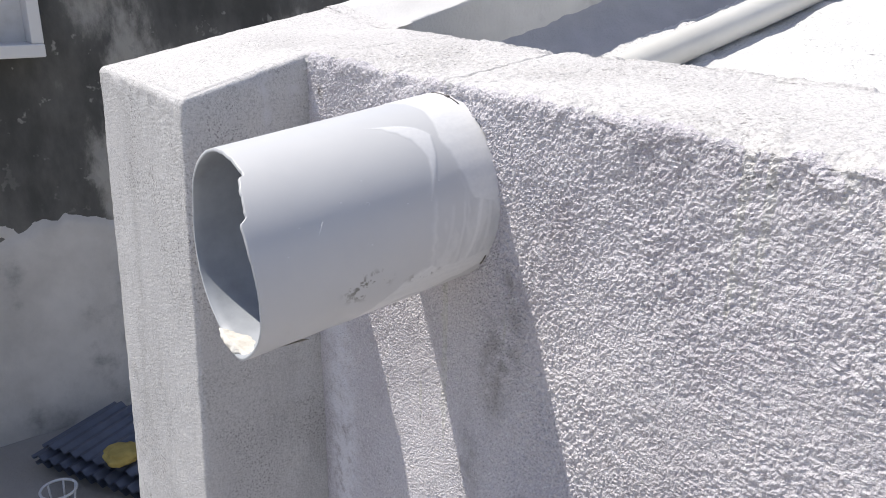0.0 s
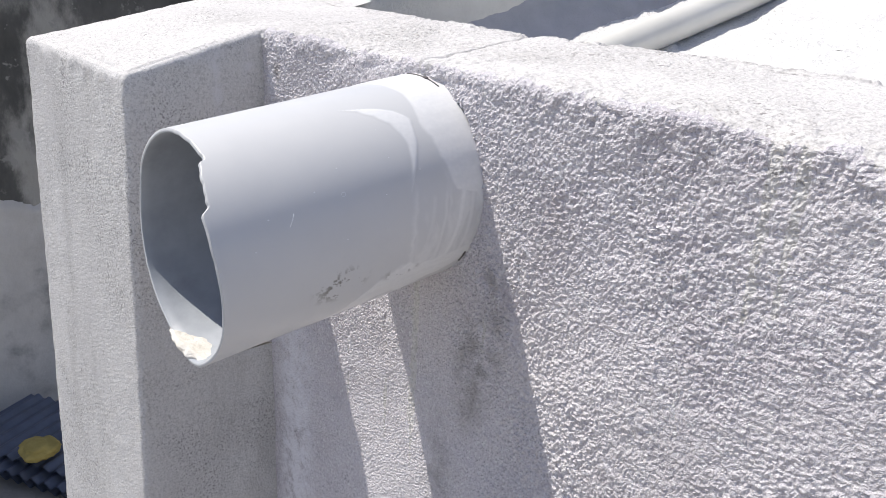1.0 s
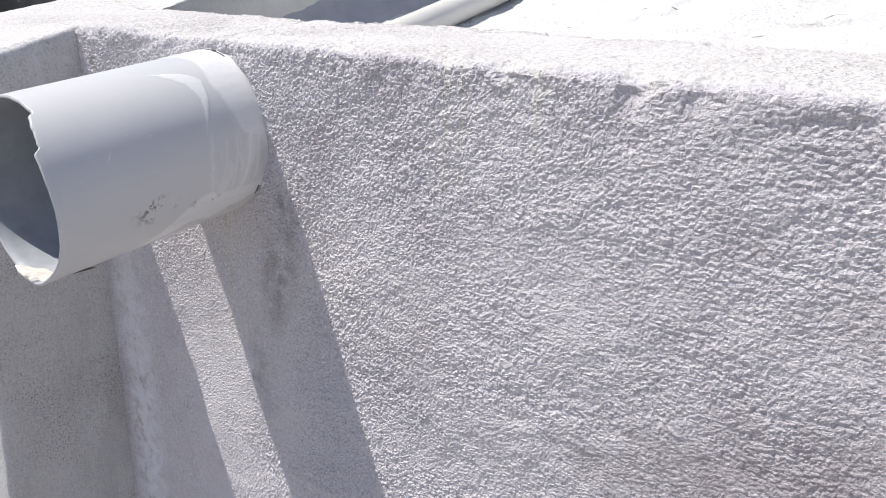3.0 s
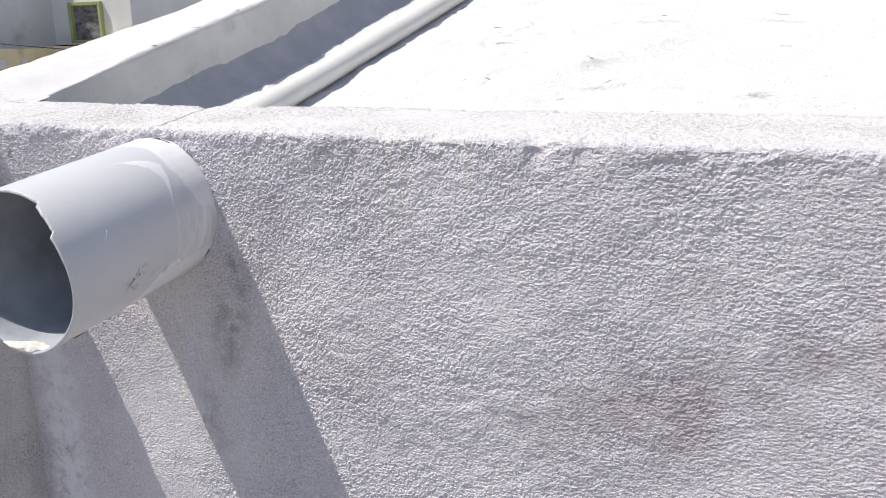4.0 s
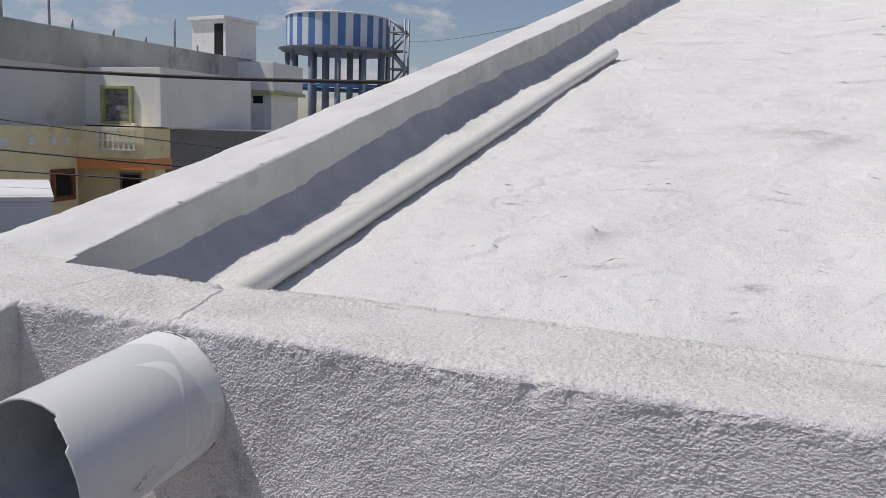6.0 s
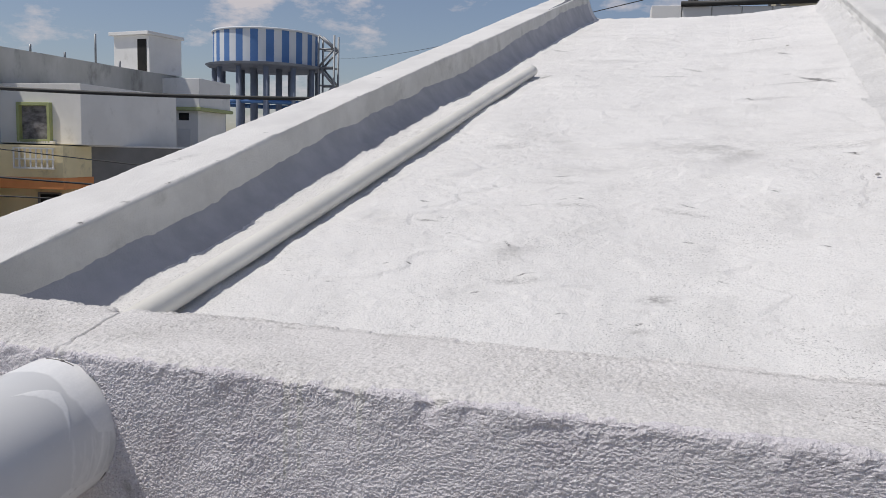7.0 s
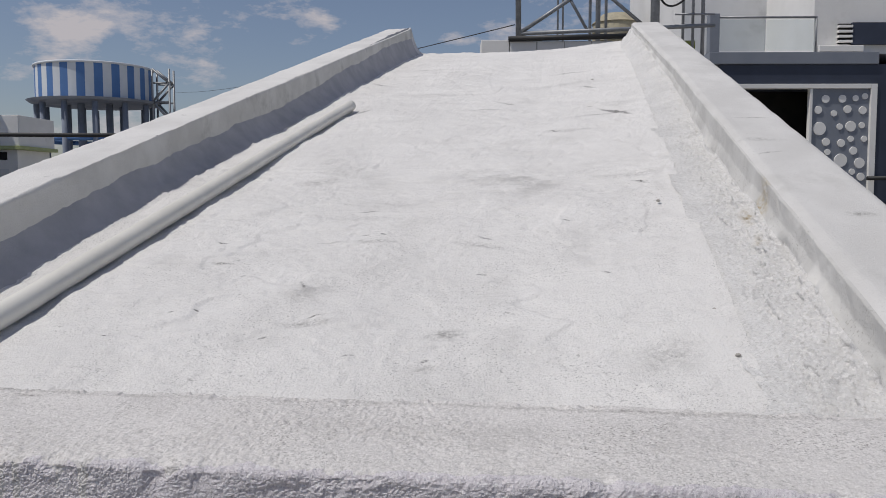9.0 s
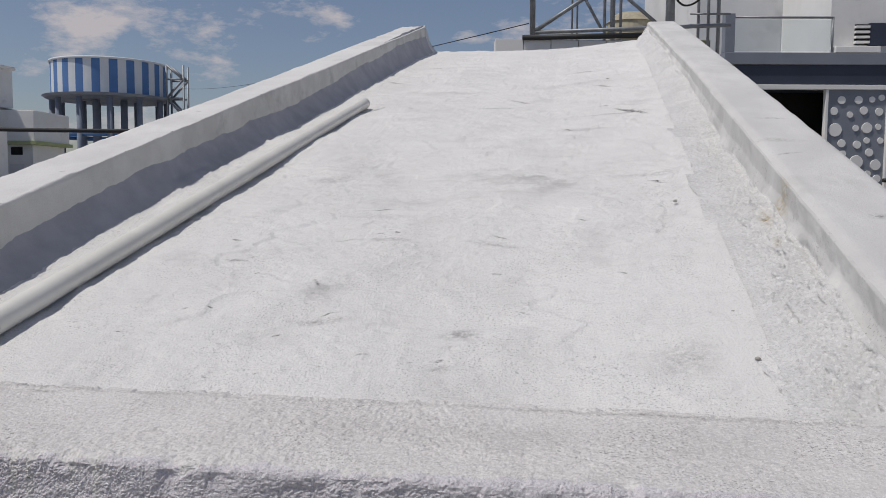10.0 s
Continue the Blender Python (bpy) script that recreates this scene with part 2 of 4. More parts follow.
ORANGE = surface("orange_band", (0.80, 0.33, 0.13), (0.70, 0.28, 0.11), 2, 0.85)
GREEN_TRIM = surface("lime_green_trim", (0.40, 0.44, 0.22), (0.34, 0.38, 0.18), 4, 0.8)
CHARCOAL = surface("charcoal_wall", (0.23, 0.225, 0.22), (0.19, 0.187, 0.183), 1.2, 0.9)
VOID = surface("unlit_interior", (0.02, 0.02, 0.02), (0.03, 0.028, 0.026), 3, 0.9)
NAVY = surface("navy_paint", (0.035, 0.045, 0.075), (0.028, 0.036, 0.06), 1.5, 0.6)
SLATE = surface("slate_paint", (0.22, 0.24, 0.28), (0.19, 0.21, 0.25), 1.5, 0.7)
STEEL = surface("painted_steel", (0.30, 0.31, 0.33), (0.22, 0.23, 0.24), 9, 0.5, metal=0.4)
BLACK = surface("black_cable", (0.015, 0.015, 0.016), (0.022, 0.022, 0.022), 9, 0.6)
TANK_WHITE = surface("tank_white", (0.66, 0.69, 0.72), (0.58, 0.62, 0.66), 0.5, 0.7)
TANK_BLUE = surface("tank_blue", (0.09, 0.20, 0.44), (0.075, 0.17, 0.38), 0.5, 0.7)
TANK_GREY = surface("tank_concrete", (0.24, 0.27, 0.33), (0.18, 0.205, 0.26), 0.6, 0.9)
BROWN = surface("red_brown_wood", (0.22, 0.07, 0.04), (0.16, 0.05, 0.03), 6, 0.6)
BLUE_SHEET = surface("blue_grey_sheet", (0.13, 0.15, 0.20), (0.10, 0.115, 0.15), 4, 0.5, metal=0.3)
MUSTARD = surface("mustard_cloth", (0.46, 0.36, 0.12), (0.36, 0.28, 0.09), 9, 0.95)
BEIGE = surface("beige_plastic", (0.40, 0.36, 0.26), (0.30, 0.27, 0.2), 5, 0.7)
CURTAIN = surface("grey_curtain", (0.30, 0.29, 0.30), (0.10, 0.095, 0.10), 3, 0.9, stretch=(1, 1, 2.2))

GLASS = bpy.data.materials.new("clear_glass")
GLASS.use_nodes = True
gb = GLASS.node_tree.nodes["Principled BSDF"]
gb.inputs["Base Color"].default_value = (0.82, 0.86, 0.87, 1)
gb.inputs["Transmission Weight"].default_value, gb.inputs["Roughness"].default_value, gb.inputs["IOR"].default_value = 1.0, 0.03, 1.1

add_marks(LIME, [
    (0.437, 0.473, 0.032, 0.022, 20, 0.9), (0.262, 0.49, 0.045, 0.012, 8, 0.85),
    (0.277, 0.805, 0.05, 0.01, 0, 0.85), (0.591, 1.62, 0.10, 0.02, 0, 0.6), (0.424, 0.392, 0.022, 0.012, 10, 0.75),
    (0.72, 1.15, 0.09, 0.025, 0, 0.6), (0.08, 1.17, 0.06, 0.03, 10, 0.6), (0.684, 0.40, 0.06, 0.04, 30, 0.5),
    (0.70, 1.80, 0.12, 0.012, -4, 0.95), (0.227, 0.58, 0.025, 0.03, 60, 0.5), (0.23, 0.93, 0.08, 0.02, 0, 0.5),
    (0.454, 0.773, 0.07, 0.010, -20, 0.7),
    (0.35, 2.0, 0.08, 0.008, 2, 1.2), (0.62, 2.7, 0.10, 0.012, -4, 1.3), (0.20, 2.3, 0.2, 0.04, 0, 0.4), (0.60, 2.4, 0.2, 0.05, 5, 0.4)], (0.22, 0.21, 0.205))
add_marks(LIME, [(0.478, 1.16, 0.18, 0.13, 10, 0.75), (0.51, 1.10, 0.10, 0.16, -6, 0.6), (0.30, 1.02, 0.16, 0.05, 12, 0.4), (0.23, 0.60, 0.06, 0.05, 40, 0.5)], (0.42, 0.41, 0.40), grain=16)
SCUFFS = [
    (0.266, 0.509, 0.017, 0.0028, 15, 1.6), (0.420, 0.408, 0.007, 0.0026, 29, 1.6), (0.732, 1.810, 0.092, 0.0114, -60, 3.2), (0.668, 1.934, 0.022, 0.0053, 20, 1.6), (0.675, 2.287, 0.047, 0.0122, -46, 1.6), (0.284, 0.838, 0.008, 0.0031, -11, 3.2), (0.256, 0.833, 0.008, 0.0031, 0, 3.2), (0.456, 0.804, 0.023, 0.0039, -40, 1.6), (0.029, 0.788, 0.012, 0.0031, -14, 3.2), (0.065, 0.698, 0.023, 0.0038, -12, 1.6), (0.091, 0.711, 0.014, 0.0030, 13, 1.6), (0.116, 0.650, 0.006, 0.0029, 53, 1.6), (0.218, 0.612, 0.025, 0.0040, -64, 1.6), (0.462, 0.667, 0.010, 0.0029, -13, 1.6), (0.584, 0.869, 0.011, 0.0032, -34, 1.6), (0.635, 0.638, 0.012, 0.0029, -48, 1.6), (0.230, 0.974, 0.024, 0.0043, 19, 1.6), (0.727, 1.100, 0.026, 0.0049, -31, 1.6), (-0.020, 1.989, 0.048, 0.0116, 64, 1.6), (0.072, 2.005, 0.033, 0.0080, -37, 1.6), (-0.054, 1.934, 0.039, 0.0093, 10, 1.6), (0.566, 1.621, 0.028, 0.0062, -58, 1.6), (0.216, 0.453, 0.008, 0.0027, 29, 1.6), (0.689, 0.401, 0.009, 0.0026, -36, 1.1), (0.211, 2.137, 0.021, 0.0053, 11, 1.3), (0.420, 2.110, 0.077, 0.0123, -45, 1.1), (0.033, 2.984, 0.076, 0.0150, 5, 1.1), (-0.081, 2.559, 0.060, 0.0137, -24, 1.1), (0.071, 0.516, 0.006, 0.0028, 21, 1.6), (0.019, 0.447, 0.008, 0.0027, 2, 1.6), (0.102, 0.524, 0.005, 0.0028, -21, 3.2), (0.208, 0.800, 0.026, 0.0044, 7, 1.0), (0.510, 0.528, 0.010, 0.0028, -32, 1.3), (0.333, 0.410, 0.011, 0.0027, 27, 1.0),]
add_marks(LIME, SCUFFS, (0.16, 0.155, 0.15), grain=200)
add_marks(LIME, [(0.780, 1.1, 1.3, 0.030, 87.7, 1.5), (0.735, 0.45, 0.30, 0.028, 87.7, 1.5)], (0.745, 0.73, 0.712), grain=14)
add_marks(WORN, [(0.10, 0.139, 0.35, 0.005, 0, 0.7), (0.62, 0.139, 0.30, 0.006, 0, 0.9), (0.14, 0.128, 0.02, 0.003, -10, 1.2), (0.02, 0.06, 0.10, 0.03, 5, 0.35), (0.45, 0.08, 0.15, 0.03, -3, 0.3)], (0.27, 0.255, 0.24), grain=240)
add_marks(WHITEWASH, [(-0.276, 0.33, 0.0060, 0.0040, 20, 1.6), (-0.270, 0.50, 0.0100, 0.0030, 85, 1.6), (-0.266, 0.62, 0.0050, 0.0040, 0, 1.6), (-0.254, 0.95, 0.0120, 0.0030, 88, 1.6), (-0.248, 1.12, 0.0060, 0.0040, 40, 1.6), (-0.231, 1.58, 0.0100, 0.0050, 80, 1.6), (-0.218, 1.95, 0.0120, 0.0050, 85, 1.6), (-0.194, 2.60, 0.0150, 0.0060, 85, 1.6), (-0.287, 0.80, 0.007, 0.006, 0, 1.0), (-0.275, 0.412, 0.009, 0.006, 40, 1.0), (-0.30, 1.35, 0.01, 0.008, 0, 0.9), (-0.34, 0.62, 0.05, 0.012, 70, 0.5)], (0.12, 0.115, 0.11))
add_marks(LIME_ROUGH, [(0.852, 0.80, 0.045, 0.014, 82, 1.2), (0.845, 0.70, 0.03, 0.01, 80, 0.6)], (0.36, 0.29, 0.17))
add_marks(DULL, [(0.92, 0.95, 0.03, 0.006, 20, 1.0), (0.96, 1.25, 0.04, 0.008, -10, 0.9), (0.95, 0.62, 0.025, 0.014, 0, 0.9), (0.90, 1.6, 0.012, 0.004, 80, 1.2), (0.875, 0.85, 0.02, 0.003, 88, 1.4), (0.93, 1.05, 0.05, 0.02, -15, 0.5)], (0.15, 0.145, 0.135))
add_marks(BAND, [(0.868, 0.80, 0.04, 0.02, 86, 1.4)], (0.36, 0.29, 0.17))
# limewash runs on the pier and smears on the wall beside it
add_marks(CEMENT, [(-0.036, -0.03, 0.006, 0.05, 4, 1.6), (-0.012, -0.02, 0.008, 0.02, 0, 1.4), (-0.062, -0.012, 0.03, 0.006, 0, 1.0)], (0.66, 0.65, 0.66), "yz", 60)
add_marks(CEMENT, [(-0.222, -0.06, 0.003, 0.06, 2, 1.5), (-0.30, -0.03, 0.05, 0.014, 0, 0.8), (-0.245, -0.10, 0.003, 0.05, 0, 0.8)], (0.70, 0.685, 0.67), "xz", 60)
add_marks(STUCCO, [(-0.140, -0.34, 0.034, 0.26, 0, 2.2), (-0.137, -0.36, 0.030, 0.20, 0, 1.3), (-0.16, -0.035, 0.012, 0.02, 20, 1.2), (0.062, -0.13, 0.004, 0.03, 0, 1.0), (-0.16, -0.22, 0.012, 0.08, 0, 1.0)], (0.90, 0.885, 0.92), "xz", 45)
add_marks(STUCCO, [(-0.155, -0.02, 0.007, 0.009, 0, 1.6), (0.066, -0.10, 0.006, 0.012, 30, 1.0), (0.03, -0.25, 0.03, 0.07, 0, 0.6), (0.06, -0.15, 0.022, 0.06, -12, 1.3)], (0.33, 0.31, 0.295), "xz", 40)
add_marks(STUCCO, [(0.40, -0.170, 0.11, 0.05, 12, 1.2), (0.49, -0.122, 0.08, 0.026, 5, 1.1), (0.37, -0.06, 0.025, 0.014, 0, 0.8), (0.31, -0.19, 0.06, 0.04, 0, 0.6), (0.42, -0.085, 0.035, 0.025, 0, 0.7), (0.10, -0.06, 0.03, 0.03, 0, 0.5), (0.17, -0.16, 0.05, 0.05, 0, 0.5)], (0.40, 0.355, 0.365), "xz", 16)


# ---- numbers and shapes ----
def lattice(ix, iy, seed):
    h = (ix.astype(np.int64) * 374761393 + iy.astype(np.int64) * 668265263 + seed * 974634777) & 0xFFFFFFFF
    h = ((h ^ (h >> 13)) * 1274126177) & 0xFFFFFFFF
    return ((h ^ (h >> 16)) & 0xFFFF) / 32767.5 - 1.0


def rough_noise(x, y, seed=0):
    x, y = np.broadcast_arrays(np.asarray(x, float), np.asarray(y, float))
    ix, iy = np.floor(x), np.floor(y)
    fx, fy = x - ix, y - iy
    fx, fy = fx * fx * (3 - 2 * fx), fy * fy * (3 - 2 * fy)
    a, b = lattice(ix, iy, seed), lattice(ix + 1, iy, seed)
    c, d = lattice(ix, iy + 1, seed), lattice(ix + 1, iy + 1, seed)
    return (a + (b - a) * fx) * (1 - fy) + (c + (d - c) * fx) * fy


def fractal(x, y, seed=0, octaves=4, gain=0.5):
    total, amp = 0.0, 1.0
    for k in range(octaves):
        total = total + amp * rough_noise(x * 2.03**k + 17.3 * k, y * 2.03**k - 9.1 * k, seed + k)
        amp *= gain
    return total


def smooth01(v):
    v = np.clip(v, 0, 1)
    return v * v * (3 - 2 * v)


def grid_mesh(name, pts, keep=None, wrap=False):
    """A quad sheet over an array of points (rows, columns, 3)."""
    r, c = pts.shape[:2]
    idx = np.arange(r * c).reshape(r, c)
    nxt = np.roll(idx, -1, axis=1) if wrap else idx[:, 1:]
    cur = idx if wrap else idx[:, :-1]
    quads = np.stack([cur[:-1], nxt[:-1], nxt[1:], cur[1:]], -1)
    if keep is not None:
        quads = quads[keep[:-1, :] if wrap else keep[:-1, :-1]]
    quads = quads.reshape(-1, 4)
    me = bpy.data.meshes.new(name)
    me.vertices.add(r * c)
    me.vertices.foreach_set("co", pts.reshape(-1).astype(np.float32))
    me.loops.add(quads.size)
    me.loops.foreach_set("vertex_index", quads.reshape(-1).astype(np.int32))
    me.polygons.add(len(quads))
    me.polygons.foreach_set("loop_start", np.arange(0, quads.size, 4, dtype=np.int32))
    me.update(calc_edges=True)
    me.polygons.foreach_set("use_smooth", np.ones(len(quads), dtype=bool))
    return me


def merged(name, meshes):
    bm = bmesh.new()
    for me in meshes:
        bm.from_mesh(me)
    out = bpy.data.meshes.new(name)
    bm.to_mesh(out)
    bm.free()
    return out


def part(name, bm, material, parent=None, label=""):
    """Links a bmesh or a mesh as one object, under a thing where one is given."""
    if isinstance(bm, bmesh.types.BMesh):
        me = bpy.data.meshes.new(name)
        bm.to_mesh(me)
        bm.free()
    else:
        me = bm
    for m in material if isinstance(material, (list, tuple)) else [material]:
        me.materials.append(m)
    ob = new(name, me)
    if parent:
        ob.parent = parent
    if label:
        ob["label"] = label
    return ob


def thing(name, m, label, category, kind="", group=""):
    ob = new(name)
    ob.matrix_world = m
    ob.empty_display_size = 0.1
    return tagged(ob, label, category, group, kind)


def block(x0, x1, y0, y1, z0, z1, bevel=0.0, bm=None):
    own = bmesh.new()
    bmesh.ops.create_cube(own, size=1)
    bmesh.ops.scale(own, vec=(x1 - x0, y1 - y0, z1 - z0), verts=own.verts)
    bmesh.ops.translate(own, vec=((x0 + x1) / 2, (y0 + y1) / 2, (z0 + z1) / 2), verts=own.verts)
    if bevel:
        bmesh.ops.bevel(own, geom=own.edges[:], offset=bevel, segments=2, affect="EDGES", profile=0.5)
    if bm is None:
        return own
    me = bpy.data.meshes.new("tmp")
    own.to_mesh(me)
    own.free()
    bm.from_mesh(me)
    bpy.data.meshes.remove(me)
    return bm


def rod(points, radius, sides=8, bm=None):
    """A round bar along a line of points."""
    bm = bm or bmesh.new()
    pts = [Vector(p) for p in points]
    rings = []
    for k, p in enumerate(pts):
        ahead = (pts[min(k + 1, len(pts) - 1)] - pts[max(k - 1, 0)]).normalized()
        side = ahead.cross(Vector((0, 0, 1)) if abs(ahead.z) < 0.95 else Vector((1, 0, 0))).normalized()
        up = side.cross(ahead)
        rings.append([bm.verts.new(p + radius * (math.cos(a) * side + math.sin(a) * up)) for a in (2 * math.pi * j / sides for j in range(sides))])
    for a, b in zip(rings, rings[1:]):
        for j in range(sides):
            f = bm.faces.new((a[j], a[(j + 1) % sides], b[(j + 1) % sides], b[j]))
            f.smooth = True
    bm.faces.new(rings[0])
    bm.faces.new(rings[-1][::-1])
    bmesh.ops.recalc_face_normals(bm, faces=bm.faces[:])
    return bm


GROUND_Z = -3.6


# ---- the sloping roof: front wall, side walls, slab ----
def top_z(y):
    return np.interp(y, [-0.098, 0.0, 0.14, 3.75], [-0.021, 0.006, 0.013, 1.013])


def slab_z(y):
    return np.interp(y, [0.05, 0.5, 1.0, 1.77, 2.7, 3.75], [-0.10, 0.018, 0.153, 0.362, 0.612, 0.889])


def outer_x(y):
    return np.interp(y, [0.0, 0.16, 0.33, 0.52, 2.0, 2.7, 3.7], [-0.407, -0.417, -0.417, -0.390, -0.326, -0.314, -0.283])


def inner_x(y):
    return -0.285 + 0.036 * y


PIPE_R = 0.0562


def front_wall():
    r, back = 0.005, 0.140
    z_low = np.concatenate([np.linspace(GROUND_Z, -0.56, 6)[:-1], np.arange(-0.56, -0.31, 0.002), np.arange(-0.31, -r, 0.0007)])
    arc = np.linspace(0, math.pi / 2, 7)
    prof = [(0.0, z, -1.0, 0.0) for z in z_low]
    prof += [(r - r * math.cos(a), -r + r * math.sin(a), -math.cos(a), math.sin(a)) for a in arc[1:]]
    prof += [(y, 0.0, 0.0, 1.0) for y in np.arange(r + 0.0016, back - 0.004, 0.0016)]
    prof += [(back - 0.004 + 0.004 * math.sin(a), -0.004 + 0.004 * math.cos(a), math.sin(a), math.cos(a)) for a in arc]
    prof += [(back, z, 1.0, 0.0) for z in (-0.02, -0.035, -0.05, -0.065, -0.08, -0.095, -0.11, -0.13, -0.16, -0.3)]
    prof = np.array(prof)
    x = np.concatenate([np.arange(-0.178, 0.54, 0.0007), np.arange(0.54, 1.06, 0.0016)])[None, :]
    py, pz, ny, nz = (prof[:, k][:, None] for k in range(4))
    s = np.cumsum(np.r_[0, np.hypot(np.diff(prof[:, 0]), np.diff(prof[:, 1]))])[:, None]
    rear = smooth01((py - 0.001) / 0.012)
    # dashed coat: lumps near the pipe, drawn out sideways further along
    drawn = smooth01((x - 0.12 + 0.10 * fractal(x / 0.1, s / 0.1, 33, 2)) / 0.35)
    warp = 0.5 * fractal(x / 0.02, s / 0.02, 31, 2)
    lumps = rough_noise(x / 0.0011 + warp, s / 0.00105, 3) + 0.45 * rough_noise(x / 0.0026, s / 0.0022 + warp, 4) + 0.14 * fractal(x / 0.010, s / 0.008, 8, 2)
    combed = rough_noise(x / 0.0019 + warp, s / 0.00105, 11) + 0.36 * rough_noise(x / 0.0050, s / 0.0018, 12) + 0.14 * fractal(x / 0.02, s / 0.006, 14, 2)
    rough = lumps * (1 - drawn) + combed * drawn
    patchy = 0.75 + 0.45 * smooth01(0.5 + 0.8 * fractal(x / 0.06, s / 0.035, 21, 3))
    shallow = 0.86 + 0.20 * smooth01((x + 0.02) / 0.14) * (0.45 + 0.55 * smooth01((pz + 0.42) / 0.28)) - 0.38 * smooth01((0.06 - x) / 0.05) * smooth01((-0.10 - pz) / 0.04)
    face = (0.00076 * rough + 0.00034 * rough_noise(x / 0.0008, s / 0.0008, 18)) * patchy * shallow * (1 - 0.40 * drawn) + 0.0005 * smooth01((x - 0.06) / 0.15) * fractal(x / 0.011, s / 0.007, 16, 2) * (1 - 0.6 * drawn) + 0.0008 * fractal(x / 0.05, s / 0.035, 5, 3) + 0.0025 * fractal(x / 0.2, s / 0.2, 6, 2)
    flat = 0.00055 * fractal(x / 0.0045, s / 0.0042, 7, 3, 0.7) * (0.45 + 0.75 * smooth01(0.5 + 0.9 * fractal(x / 0.11, s / 0.06, 17, 3))) + 0.0011 * fractal(x / 0.07, s / 0.05, 9, 3)
    flat = flat - 0.0022 * smooth01((fractal(x / 0.02, s / 0.02, 19, 4, 0.65) - 0.1) / 0.5) * np.exp(-(((py - back + 0.004) / 0.008) ** 2))
    edge = np.exp(-(((py - 0.005) / 0.009) ** 2) - (((pz + 0.005) / 0.011) ** 2))
    chips = -0.0022 * smooth01((fractal(x / 0.022, s / 0.02, 13, 3) - 0.30) / 0.5) * edge + 0.0009 * edge * fractal(x / 0.006, s / 0.008, 15, 3)
    # broken notches in the arris
    for cx, dep, wid in ((0.314, 0.0042, 0.008), (0.345, 0.003, 0.006), (0.20, 0.0015, 0.010)):
        chips = chips - dep * edge * np.exp(-(((x - cx) / wid) ** 2))
    off = (face * (1 - rear) + flat * rear + chips) * smooth01((s[-1, 0] - s) / 0.05)
    lift = np.where(pz > -0.02, top_z(np.clip(py, 0, back)), top_z(0.0))
    # the crack over the pipe, from the arris to the rear edge
    line = -0.001 - 0.045 * np.clip(py / back, 0, 1) + 0.003 * rough_noise(py / 0.012, 0.0 * py, 44)
    off = off - 0.0032 * np.exp(-(((x - line) / 0.0013) ** 2)) * (pz > -0.012) * (0.4 + 0.6 * smooth01(0.5 + rough_noise(py / 0.02, 0 * py, 45)))
    off = off - 0.013 * np.exp(-(((x + 0.046) / 0.007) ** 2) - (((py - back) / 0.014) ** 2)) * (pz > -0.03)
    pts = np.stack([x + 0 * py, py + off * ny, pz + lift + off * nz], -1)
    pts[:, :, 1] += smooth01((py - 0.08) / 0.05) * (0.003 * fractal(x / 0.07, 0 * x, 61, 3) + 0.0105 * smooth01((x + 0.03) / 0.08))
    ring = np.hypot(pts[:, :, 0], pts[:, :, 2] + 0.0525)
    pierced = (ring < 0.0525) & (pts[:, :, 2] < -0.012)
    me = grid_mesh("wall_front", pts, keep=~pierced)
    mid = np.empty(len(me.polygons) * 3, np.float32)
    me.polygons.foreach_get("center", mid)
    mid = mid.reshape(-1, 3)
    me.polygons.foreach_set("material_index", (mid[:, 1] > 0.006 + 0.004 * fractal(mid[:, 0] / 0.012, mid[:, 1] * 0, 63, 3)).astype(np.int32))
    me.polygons.foreach_set("use_smooth", mid[:, 1] > 0.004)
    ob = part("wall_front", me, [STUCCO, WORN])
    return tagged(ob, "grey dashed-cement front wall with a pale worn top edge", "wall", kind="structure")


def pier_z(x, y):
    """Top of the pier and side wall: the outer edge climbs in one straight line past the level of the front wall."""
    w = np.clip((-0.30 - x) / 0.10, 0, 1) * (y < 0.33)
    return top_z(y) + (np.interp(y, [-0.098, 0.33], [-0.021, 0.066]) - top_z(y)) * w


